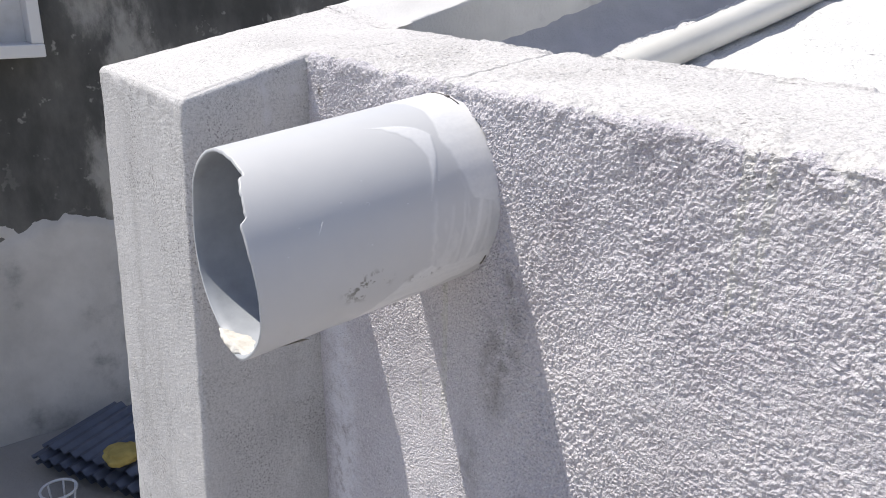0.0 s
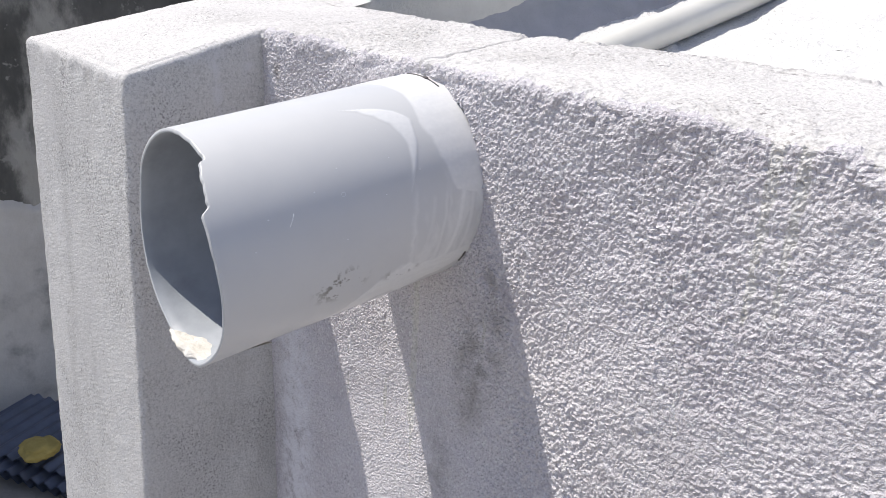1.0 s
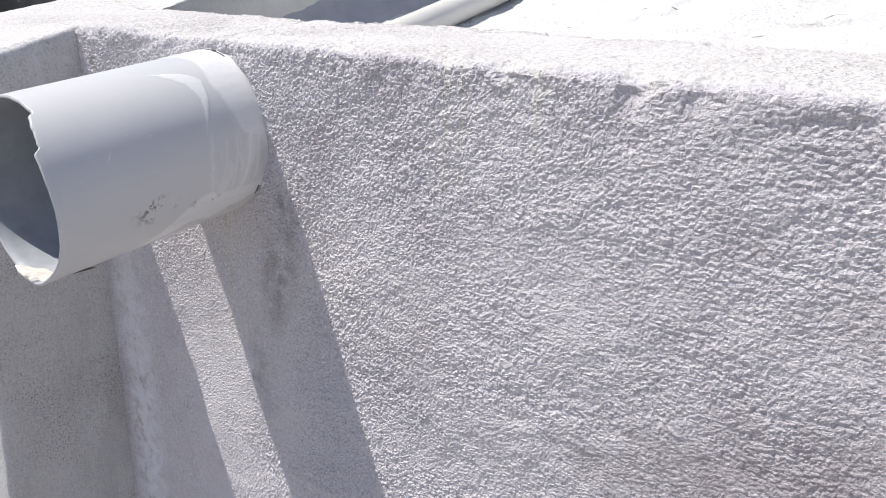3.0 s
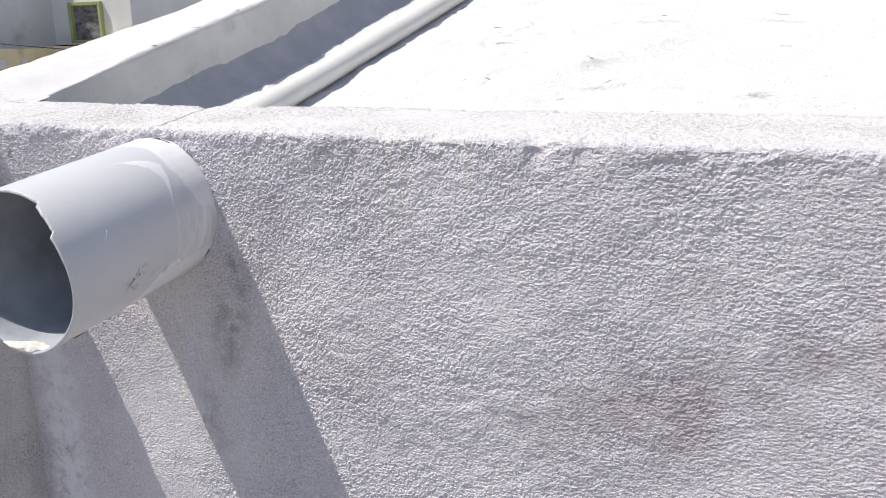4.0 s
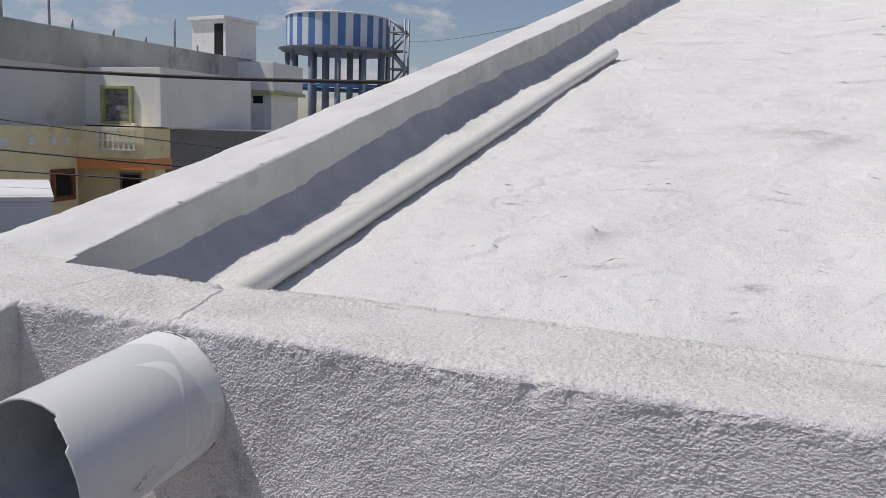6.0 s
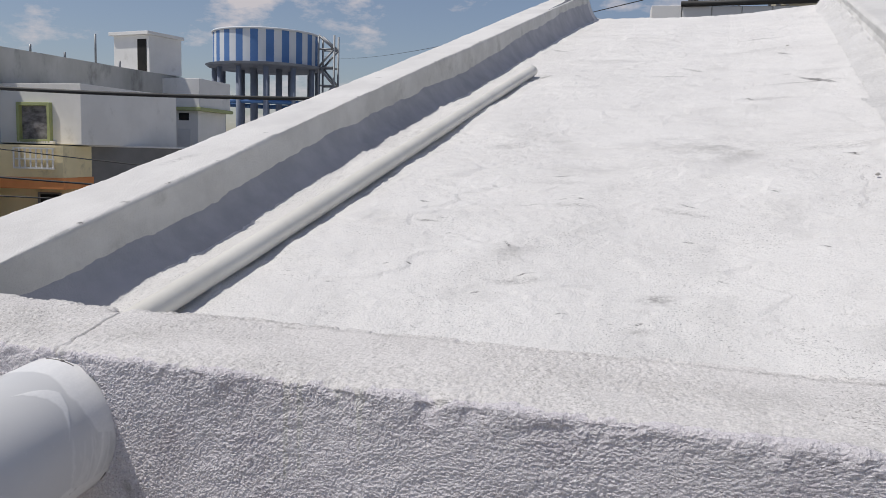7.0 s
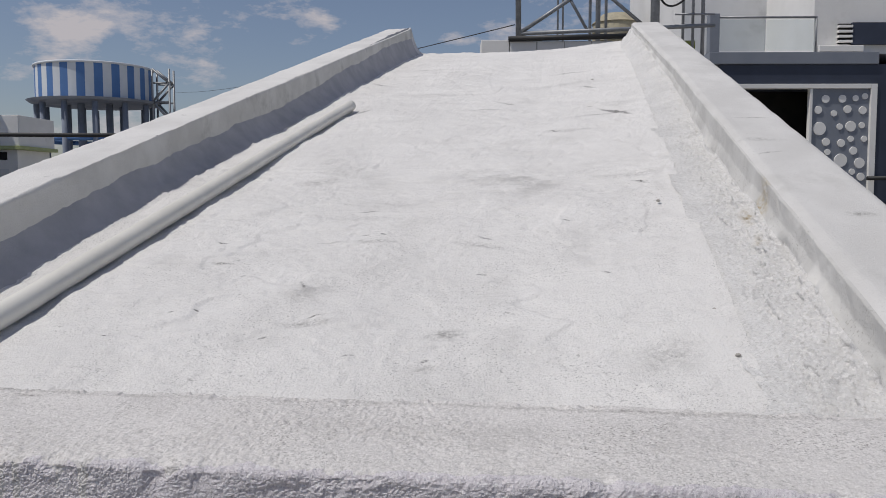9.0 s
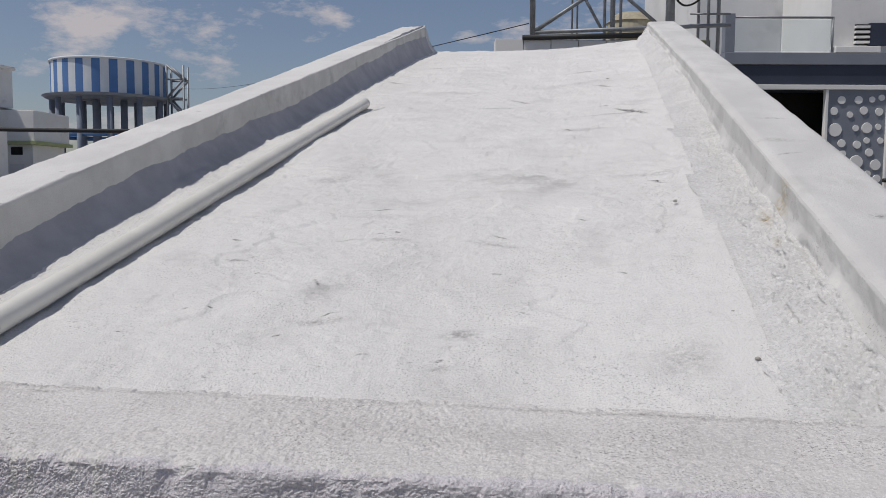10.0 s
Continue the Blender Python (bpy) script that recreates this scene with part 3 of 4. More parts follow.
def end_pier():
    """The wall end that stands forward of the front wall at the side of the drain, and the low side wall behind it."""
    xo, xi, yf, r = -0.407, -0.175, -0.098, 0.005
    plan = [(xo, y, -1, 0) for y in np.linspace(0.16, yf + r, 40)]
    plan += [(xo + r - r * math.cos(a), yf + r - r * math.sin(a), -math.cos(a), -math.sin(a)) for a in np.linspace(0.2, math.pi / 2 - 0.2, 4)]
    plan += [(x, yf, 0, -1) for x in np.linspace(xo + r, xi - r, 70)]
    plan += [(xi - r + r * math.sin(a), yf + r - r * math.cos(a), math.sin(a), -math.cos(a)) for a in np.linspace(0.2, math.pi / 2 - 0.2, 4)]
    plan += [(xi, y, 1, 0) for y in np.linspace(yf + r, 0.02, 36)]
    plan = np.array(plan)
    rows = np.concatenate([np.linspace(GROUND_Z, -0.65, 5)[:-1], np.linspace(-0.65, -r, 150)])
    arc = np.linspace(0, math.pi / 2, 6)[1:]
    drop = np.concatenate([rows, -r + r * np.sin(arc)])[:, None]
    inset = np.concatenate([np.zeros(len(rows)), r - r * np.cos(arc)])[:, None]
    px, py, nx, ny = (plan[:, k][None, :] for k in range(4))
    s = np.cumsum(np.r_[0, np.hypot(np.diff(plan[:, 0]), np.diff(plan[:, 1]))])[None, :]
    off = 0.0004 * fractal(s / 0.006, drop / 0.007, 71, 3) + 0.0006 * fractal(s / 0.08, drop / 0.1, 72, 3)
    rim = np.exp(-(((drop + 0.006) / 0.012) ** 2))
    off = off + rim * 0.0012 * fractal(s / 0.012, drop / 0.012, 73, 3)
    x, y = px + nx * (off - inset), py + ny * (off - inset)
    z = drop + pier_z(x, y)
    y = y + 0.032 * np.minimum(drop, 0) * np.clip(-py / 0.098, 0, 1)
    side = grid_mesh("pier_sides", np.stack([x, y, z + 0 * x], -1))
    gf, gy = np.meshgrid(np.linspace(0, 1, 120), np.linspace(yf + 0.0025, 0.16, 120))
    right = np.where(gy < -0.002, xi - 0.0025, xi + 0.004)
    gx = xo + 0.0025 + (right - xo - 0.0025) * gf
    rim_gap = np.minimum(np.minimum(gx - xo - 0.0025, gy - yf - 0.0025), np.where(gy < 0.0, right - gx, 1.0))
    gz = pier_z(gx, gy) + 0.0004 * fractal(gx / 0.006, gy / 0.006, 75, 3) + 0.001 * fractal(gx / 0.06, gy / 0.06, 76, 3) + 0.0004
    gz = gz - 0.0035 * np.exp(-((rim_gap / 0.002) ** 2)) - 0.002 * smooth01((gx - xi + 0.012) / 0.01) * (gy >= -0.002)
    cut = (gx > inner_x(gy) + 0.004) & (gy > 0.139)
    top = grid_mesh("pier_top", np.stack([gx, gy, gz], -1), keep=~cut)
    ys = np.concatenate([np.arange(0.135, 1.4, 0.008), np.arange(1.4, 3.67, 0.02)])[:, None]
    uo, ui = outer_x(ys), inner_x(ys)
    wid = ui - uo
    prof = [(0, -1.5), (0, -0.25), (0, -0.06)] + [(0.0, -0.03), (0.0, -0.012), (0.02, -0.005), (0.05, -0.001)]
    prof += [(f, 0.0) for f in (*np.linspace(0.09, 0.90, 13), 0.93, 0.955)]
    prof += [(0.975, -0.0006), (0.99, -0.0025), (1.0, -0.006), (1.0, -0.008), (1.0, -0.011)] + [(1.0, -d) for d in np.linspace(0.018, 0.16, 22)]
    prof = np.array(prof)
    f, d = prof[:, 0][None, :], prof[:, 1][None, :]
    u = uo + wid * f
    zz = pier_z(u, ys) + d + 0.004 * smooth01((ys - 0.14) / 0.2)
    n1 = 0.0013 * fractal(ys / 0.11, f * 2 + d * 12, 81, 4)
    n2 = 0.0009 * fractal(ys / 0.014, (f * wid.mean() + d) / 0.012, 83, 3)
    inner = smooth01((f - 0.97) / 0.03)
    arris = np.exp(-(((f - 0.99) / 0.02) ** 2) - (((d + 0.006) / 0.01) ** 2))
    bite = 0.0015 * arris * fractal(ys / 0.03, 0 * ys, 85, 3)
    pts = np.stack([u + (n1 + n2) * inner + bite + 0.003 * inner * rough_noise(ys / 0.5, 0 * ys, 88), ys + 0 * u,
                    zz + (n1 + n2) * (1 - inner) + bite], -1)
    bar = grid_mesh("side_wall", pts)
    me = merged("wall_left", [side, top, bar])
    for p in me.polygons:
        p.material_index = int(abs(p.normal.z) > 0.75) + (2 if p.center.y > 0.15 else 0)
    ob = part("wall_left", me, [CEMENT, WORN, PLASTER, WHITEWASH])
    return tagged(ob, "plastered grey side wall with a square end pier beside the drain", "wall", kind="structure")


def side_wall_far():
    """The low wall along the other side, with its rough plaster cove."""
    ys = np.concatenate([np.arange(0.132, 1.6, 0.003), np.arange(1.6, 3.71, 0.012)])[:, None]
    crease = 0.741 + 0.0405 * ys + 0.0055 * fractal(ys / 0.08, 0 * ys, 96, 4)
    ui = np.interp(ys, [0, 1, 2, 3, 3.7], [0.848, 0.885, 0.919, 0.937, 0.949])
    uo = np.interp(ys, [0, 1, 2, 3, 3.7], [0.980, 1.014, 1.048, 1.076, 1.085])
    t_in = np.linspace(0, 1, 76)[None, :]
    zc, zt = slab_z(ys) + 0.10 * (crease - 0.52) - 0.0035, top_z(ys)
    # cove, ragged shoulder, then an upright smooth band below the top
    shoulder_x = ui - 0.008
    shoulder_z = zt - np.interp(ys, [0.3, 0.8, 1.3, 1.8, 2.4, 3.7], [0.047, 0.055, 0.074, 0.056, 0.035, 0.030]) - 0.004 * fractal(ys / 0.12, 0 * ys, 100, 3)
    cx = np.where(t_in < 0.7, crease + (shoulder_x - crease) * (t_in / 0.7) ** 0.9, shoulder_x + (ui - shoulder_x) * np.clip((t_in - 0.7) / 0.12, 0, 1))
    cz = np.where(t_in < 0.7, zc - 0.004 + (shoulder_z - zc + 0.004) * (t_in / 0.7) ** 1.15, shoulder_z + (zt - 0.006 - shoulder_z) * (t_in - 0.7) / 0.3)
    coarse = smooth01((t_in - 0.18 - 0.08 * fractal(ys / 0.06, 0 * ys, 94, 3)) / 0.15) * smooth01((0.74 - t_in) / 0.08) * (0.4 + 0.6 * smooth01((1.9 - ys) / 1.2))
    bumps = (0.0068 * fractal(ys / 0.024, t_in * 5, 91, 4, 0.7) + 0.0024 * smooth01((fractal(ys / 0.012, t_in * 13, 92, 3, 0.6) - 0.15) / 0.6)) * coarse + 0.0012 * fractal(ys / 0.02, t_in * 9, 93, 3)
    ragged = 0.005 * np.exp(-(((t_in - 0.70) / 0.05) ** 2)) * fractal(ys / 0.05, 0 * ys, 95, 4)
    wavy = 0.006 * rough_noise(ys / 0.25, 0 * ys, 97) + 0.004 * fractal(ys / 0.07, 0 * ys, 98, 3)
    cx = cx - (bumps + ragged) * 0.8 + wavy * (0.30 - 0.22 * t_in)
    cz = cz + (bumps + ragged) * 0.6
    f = np.linspace(0, 1, 18)[None, :]
    bx = ui + 0.004 + (uo - ui - 0.004) * f + wavy * 0.08 * (1 - f)
    bz = zt - 0.006 * np.exp(-((f / 0.04) ** 2)) - 0.008 * np.exp(-(((1 - f) / 0.04) ** 2)) + 0.0008 * fractal(ys / 0.09, f * 3, 99, 4)
    ox = uo + 0.003 + 0 * np.zeros((1, 4))
    oz = zt - np.array([[0.02, 0.06, 0.3, 1.5]])
    pts = np.stack([np.concatenate([cx, bx, ox], 1), ys + np.zeros((1, 98)), np.concatenate([cz, bz, oz], 1)], -1)
    me = grid_mesh("wall_right", pts)
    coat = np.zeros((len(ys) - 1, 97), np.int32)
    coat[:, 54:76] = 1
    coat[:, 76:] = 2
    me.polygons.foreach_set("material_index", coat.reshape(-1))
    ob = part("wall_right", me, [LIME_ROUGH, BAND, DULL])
    return tagged(ob, "whitewashed low side wall with a rough plaster cove", "wall", kind="structure")


def slab_surface(x, ys):
    rise = 0.038 + np.interp(ys, [1.7, 2.2, 2.57, 3.0, 3.7], [0.0, 0.013, 0.024, 0.036, 0.048])
    cove = rise * np.clip((inner_x(ys) + 0.06 - x) / 0.06, 0, 1.2) ** 2.4
    z = slab_z(ys) + cove + 0.0035 * fractal(x / 0.22, ys / 0.30, 101, 4) + 0.0010 * fractal(x / 0.022, ys / 0.022, 103, 3)
    z = z + 0.0025 * smooth01((fractal(x / 0.16, ys / 0.10, 105, 3) - 0.15) / 0.12)
    # grain of the brushed coat, trowel laps, and the mound where the coat was patched
    z = z + 0.0007 * fractal(x / 0.009, ys / 0.009, 107, 2, 0.7) * (0.5 + 0.7 * smooth01(0.5 + fractal(x / 0.13, ys / 0.13, 109, 3)))
    lap = fractal(x / 0.30, ys / 0.09, 113, 3)
    z = z + 0.0016 * smooth01((lap - 0.25) / 0.05) - 0.0014 * smooth01((fractal(x / 0.22, ys / 0.07, 117, 3) - 0.35) / 0.04)
    mound = np.hypot((x - 0.49) / 0.20, (ys - 0.93) / 0.29) + 0.10 * fractal(x / 0.12, ys / 0.12, 119, 3)
    z = z + 0.0075 * smooth01((1.05 - mound) / 0.55)
    return z + 0.10 * np.maximum(x - 0.52, 0) - 0.006


def roof_slab():
    ys = np.concatenate([np.arange(0.13, 1.3, 0.003), np.arange(1.3, 3.70, 0.009), [3.702, 3.704]])[:, None]
    f = np.linspace(0, 1, 330)[None, :]
    x0, x1 = inner_x(ys) - 0.02, 0.752 + 0.040 * ys
    x = x0 + (x1 - x0) * f
    z = slab_surface(x, ys)
    z[-1] -= 1.2
    ob = part("roof", grid_mesh("roof", np.stack([x, ys + 0 * x, z], -1)), LIME)
    return tagged(ob, "sloping whitewashed cement roof slab with grey scuffs", "roof", kind="structure")


def corner_shade_strip():
    """Strip added to colour in the shade between the slab and the low side wall."""
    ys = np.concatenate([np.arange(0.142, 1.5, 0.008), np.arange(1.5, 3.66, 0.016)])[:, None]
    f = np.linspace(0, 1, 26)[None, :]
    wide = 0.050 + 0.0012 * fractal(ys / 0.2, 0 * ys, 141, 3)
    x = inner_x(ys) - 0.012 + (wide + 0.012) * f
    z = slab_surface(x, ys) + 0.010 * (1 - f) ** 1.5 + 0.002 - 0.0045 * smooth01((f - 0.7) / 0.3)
    ob = part("trim", grid_mesh("trim", np.stack([x, ys + 0 * x, z], -1)), SHADE_STRIP)
    return tagged(ob, "blue-grey strip painting the shade between roof slab and side wall", "trim", kind="structure")


def house_body():
    bm = bmesh.new()
    block(-0.30, 0.97, 0.12, 3.60, GROUND_Z, -0.35, bm=bm)
    v = [(-0.25, 0.3, -0.4), (0.95, 0.3, -0.4), (1.0, 3.6, -0.4), (-0.15, 3.6, -0.4), (-0.2, 0.5, -0.1), (0.9, 0.5, -0.1), (1.0, 3.6, 0.72), (-0.15, 3.6, 0.72)]
    vs = [bm.verts.new(p) for p in v]
    for q in ((0, 3, 2, 1), (4, 5, 6, 7), (0, 1, 5, 4), (1, 2, 6, 5), (2, 3, 7, 6), (3, 0, 4, 7)):
        bm.faces.new([vs[k] for k in q])
    ob = part("wall_body", bm, CEMENT)
    return tagged(ob, "plain cement body of the stair housing under the sloping roof", "wall", kind="structure")


front_wall()
end_pier()
side_wall_far()
roof_slab()
corner_shade_strip()
house_body()

gm = bmesh.new()
bmesh.ops.create_grid(gm, x_segments=24, y_segments=24, size=1500)
ground = tagged(part("ground", gm, GROUND), "dusty grey-brown ground between the houses", "ground", kind="structure")
ground.location.z = GROUND_Z


# ---- the drain pipe ----
def pipe_axis(y):
    """Where the axis of the pipe lies: it leans down and a little aside towards the mouth."""
    f = np.clip(-np.asarray(y) / 0.14, -0.3, 1.2)
    return -0.001 - 0.004 * f, -0.0580 - 0.0192 * f


def on_pipe(deg, y, lift=0.0):
    cx, cz = pipe_axis(y)
    return (cx + (PIPE_R + lift) * math.cos(radians(deg)), y, cz + (PIPE_R + lift) * math.sin(radians(deg)))


def joint_cement(deg, y):
    """How thick the smeared joint cement lies on the pipe, 0 to 1: the coat at the wall, a curl, thin wash and runs below."""
    wob = fractal(deg / 16, y / 0.02, 133, 4)
    soft = 0.5 + 0.5 * fractal(deg / 5, y / 0.03, 134, 3, 0.6)
    edge = np.interp(deg, [-40, -5, 6, 11, 29, 50, 72, 100, 130], [0.01, 0.002, -0.004, -0.017, -0.0235, -0.026, -0.0235, -0.030, -0.03])
    coat = smooth01((y - edge - 0.0015 * wob) / 0.0025) * (0.8 + 0.2 * soft)
    mid = np.interp(deg, [17, 28, 39, 46, 53, 60, 66, 70], [-0.0418, -0.0375, -0.0345, -0.0345, -0.0355, -0.041, -0.050, -0.061])
    half = np.interp(deg, [17, 24, 39, 48, 56, 63, 70], [0.0002, 0.0007, 0.0022, 0.0048, 0.0058, 0.0050, 0.0])
    curl = smooth01((half * (1 + 0.25 * wob) - np.abs(y - mid)) / 0.0018 + 0.35) * (deg > 16) * (deg < 71)
    wash = 0.45 * smooth01((y + 0.043 + 0.004 * wob) / 0.004) * smooth01((27 - deg + 6 * wob) / 14) * smooth01((deg + 44) / 10) * (0.15 + 1.1 * smooth01(0.5 + 0.8 * fractal(y / 0.006 + 0.5 * wob, deg / 22, 136, 4, 0.6)))
    runs = 0.0
    for c0, c1, w, a in ((-0.0105, -0.019, 0.0020, 0.95), (-0.0215, -0.026, 0.0012, 0.5), (-0.029, -0.036, 0.0016, 0.35), (-0.004, -0.0085, 0.0016, 0.6)):
        centre = c0 + (c1 - c0) * np.clip((11 - deg) / 50, 0, 1) ** 1.3
        runs = np.maximum(runs, a * smooth01(1.3 - np.abs(y - centre - 0.0008 * wob) / w) * smooth01((13 - deg) / 4) * smooth01((deg + 46) / 8))
    low = np.interp(y, [-0.088, -0.066, -0.054, -0.040, -0.034, -0.02, 0.0], [-62, -48, -36, -33, -38, -36, -32])
    wide = np.interp(y, [-0.090, -0.074, -0.054, -0.034, 0.0], [0, 5, 9, 11, 9])
    tail = smooth01((wide * (1 + 0.5 * wob) - np.abs(deg - low)) / 3.5 + 0.4) * (y > -0.088) * (0.75 + 0.25 * soft)
    return np.clip(np.maximum.reduce([coat, curl, wash, runs, tail]), 0, 1)


def pipe_dirt(deg, y):
    grain = fractal(deg / 4, y / 0.0035, 137, 4, 0.7)
    spots = smooth01((grain - 0.35) / 0.25) * smooth01(1.4 - np.hypot((deg + 21) / 9, (y + 0.080) / 0.013))
    under = smooth01((grain - 0.15) / 0.5) * smooth01((-deg - 50) / 20) * smooth01((-y - 0.045) / 0.03) * 0.45
    hem = smooth01((grain - 0.25) / 0.3) * smooth01(1.2 - np.hypot((deg + 27) / 4, (y + 0.044) / 0.012))
    return np.clip(np.maximum.reduce([spots, under, hem]), 0, 1)


def drain_pipe():
    pipe = thing("drain_pipe", pose(0, 0, 0), "short white plastic drain pipe with a chipped rim, smeared joint", "pipe")
    th = np.linspace(0, 2 * math.pi, 540, endpoint=False)[None, :]

    def rim_y(a):
        deg = np.degrees(a) % 360
        edge = np.interp(deg, [0, 3.5, 19, 33.3, 34.6, 37, 40, 49, 59.2, 60, 61.5, 66, 78, 95, 132, 147, 166, 205, 255, 276, 299, 320, 335, 360],
                         [-0.1405, -0.1409, -0.1424, -0.1430, -0.1425, -0.1391, -0.1394, -0.1378, -0.1356, -0.1333, -0.1329, -0.1334, -0.1332, -0.1335,
                          -0.134, -0.134, -0.133, -0.134, -0.134, -0.137, -0.1395, -0.138, -0.1383, -0.1405])
        broken = ((deg > 35) & (deg < 92)) * 0.0003
        return edge + (0.00008 + broken) * fractal(deg / 4.3, 0 * deg, 111, 3, 0.6)

    def ring(y, r):
        y = y + 0 * th
        cx, cz = pipe_axis(y)
        return np.stack([cx + r * np.cos(th), y, cz + r * np.sin(th)], -1)[0]

    ry = rim_y(th)
    rows = [ring(0.03 + (ry - 0.03) * f, PIPE_R) for f in np.linspace(0, 1, 260)]
    rows += [ring(ry, PIPE_R - 0.0004)]
    grid = np.stack(rows)
    deg = np.degrees(th + 0 * grid[:, :, 1])
    deg = np.where(deg > 180, deg - 360, deg)
    thick = joint_cement(deg, grid[:, :, 1])
    lift = 0.0003 * thick
    grid[:-1, :, 0] += (lift * np.cos(th))[:-1]
    grid[:-1, :, 2] += (lift * np.sin(th))[:-1]
    body = grid_mesh("pipe_outside", grid, wrap=True)
    for name, values in (("smear", thick), ("grime", pipe_dirt(deg, grid[:, :, 1]))):
        body.attributes.new(name, "FLOAT", "POINT").data.foreach_set("value", values.reshape(-1).astype(np.float32))
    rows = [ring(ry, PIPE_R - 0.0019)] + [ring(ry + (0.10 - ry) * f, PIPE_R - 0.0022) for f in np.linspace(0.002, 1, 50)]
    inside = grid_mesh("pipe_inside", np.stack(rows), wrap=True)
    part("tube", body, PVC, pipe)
    part("bore", inside, BORE, pipe, "darker blue-grey inside of the pipe")
    lip = grid_mesh("rim", np.stack([ring(ry, PIPE_R - 0.0004), ring(ry - 0.0003, PIPE_R - 0.0009), ring(ry - 0.0003, PIPE_R - 0.0014), ring(ry, PIPE_R - 0.0019)]), wrap=True)
    part("rim", lip, BREAK, pipe, "pale cut plastic edge")
    # the open gap at the wall
    for a0, a1, w in ((70, 98, 0.0004), (80, 83, 0.0010), (-40, -32, 0.0005)):
        arc = [on_pipe(a, -0.0008, 0.0004) for a in np.linspace(a0, a1, 18)]
        part("gap", rod(arc, w, 6), DARK, pipe, "dark open joint")
    part("scratch", rod([on_pipe(a, y, -0.0003) for a, y in ((18, -0.1068), (21, -0.1050), (23.5, -0.1038))], 0.0004, 5), SMEAR, pipe, "pale scratch")
    part("scratch", rod([on_pipe(25.1 + 1.0 * math.cos(k * 0.7), -0.0782 + 0.0011 * math.sin(k * 0.7), -0.0001) for k in range(10)], 0.0002, 5), SMEAR, pipe, "pale ring mark")
    # silt caked in the bottom of the mouth, its front crumbled
    us, depth = np.linspace(-1, 1, 60)[None, :], np.linspace(0, 1, 40)[:, None]
    cx, cz = pipe_axis(-0.138)
    r_in, high = PIPE_R - 0.0019, 0.0046
    half = math.sqrt(2 * r_in * high - high * high)
    sx = cx + half * us + 0 * depth
    bed = cz - np.sqrt(r_in * r_in - (half * us) ** 2) + 0 * depth
    crust = cz - r_in + high + 0.0005 * fractal(us * 4, depth * 3, 151, 3)
    front = -0.1362 - 0.0004 * fractal(us * 5, 0 * us, 153, 3) + 0.003 * us**2
    top = np.stack([sx, front + (0.035 + front * 0) * depth, np.maximum(bed, crust - 0.007 * depth)], -1)
    face = np.stack([sx, front - 0.0018 * np.sin(depth * math.pi) * (1 + 0.3 * fractal(us * 5, depth * 3, 155, 3)), bed + (crust[:1] - bed) * depth - 0.0012 * (1 - depth) * (1 + 0.5 * fractal(us * 4, 0 * us, 157, 3))], -1)
    part("silt", merged("silt", [grid_mesh("a", top), grid_mesh("b", face)]), SILT, pipe, "dried sandy silt on the pipe's lip")
    # small paint dots on the outside
    for a, y in ((30, -0.092), (38, -0.078), (24, -0.116), (12, -0.124), (26, -0.035), (36, -0.050), (4, -0.079), (19, -0.056)):
        dot = bmesh.new()
        bmesh.ops.create_icosphere(dot, subdivisions=2, radius=0.0006)
        bmesh.ops.scale(dot, vec=(1, 1, 0.6), verts=dot.verts)
        bmesh.ops.translate(dot, vec=on_pipe(a, y, -0.00035), verts=dot.verts)
        part("paint_speck", dot, SMEAR, pipe)
    return pipe


drain_pipe()


def roof_conduit():
    con = thing("plastic_pipe", pose(0, 0, 0), "long thin off-white plastic pipe lying on the sloping roof", "pipe")
    r = 0.0160
    ys = np.linspace(0.15, 2.0, 90)
    pts = [(-0.150 + 0.0455 * y + 0.002 * math.sin(y * 3.1), y, float(slab_z(y)) + r - 0.0045 + 0.0012 * math.sin(y * 2.3 + 1)) for y in ys]
    part("tube", rod(pts, r, 28), PVC_OLD, con)
    e, d = Vector(pts[-1]), (Vector(pts[-1]) - Vector(pts[-2])).normalized()
    part("end_hollow", rod([e - d * 0.002, e + d * 0.0012], r * 0.86, 24), DARK, con, "dark open pipe end")
    return con


roof_conduit()


def pebble(x, y, size, seed, name="pebble", lift=0.0):
    bm = bmesh.new()
    bmesh.ops.create_icosphere(bm, subdivisions=3, radius=1)
    for v in bm.verts:
        k = 1 + 0.3 * noise.noise(v.co * 1.6 + Vector((seed, 0, 0))) + 0.1 * noise.noise(v.co * 5 + Vector((0, seed, 0)))
        v.co = Vector((v.co.x * k, v.co.y * k * 0.8, v.co.z * k * 0.55)) * size
    for fc in bm.faces:
        fc.smooth = True
    ob = part(name, bm, PEBBLE)
    ob.location = (x, y, float(slab_z(y)) + 0.10 * max(x - 0.52, 0) - 0.006 + size * 0.35 + lift)
    ob.rotation_euler.z = seed
    return tagged(ob, "small grey pebble of mortar lying on the roof slab", "pebble", "pebbles on the roof")


for px_, py_, sz_, sd_ in ((0.741, 0.951, 0.0042, 1), (0.750, 0.505, 0.0028, 2), (0.752, 0.388, 0.0032, 3), (0.70, 2.45, 0.006, 4), (0.73, 2.52, 0.005, 5)):
    pebble(px_, py_, sz_, sd_)
pebble(0.252, 0.146, 0.0075, 6, lift=0.086)
pebble(-0.030, 0.134, 0.0055, 9, lift=0.086)


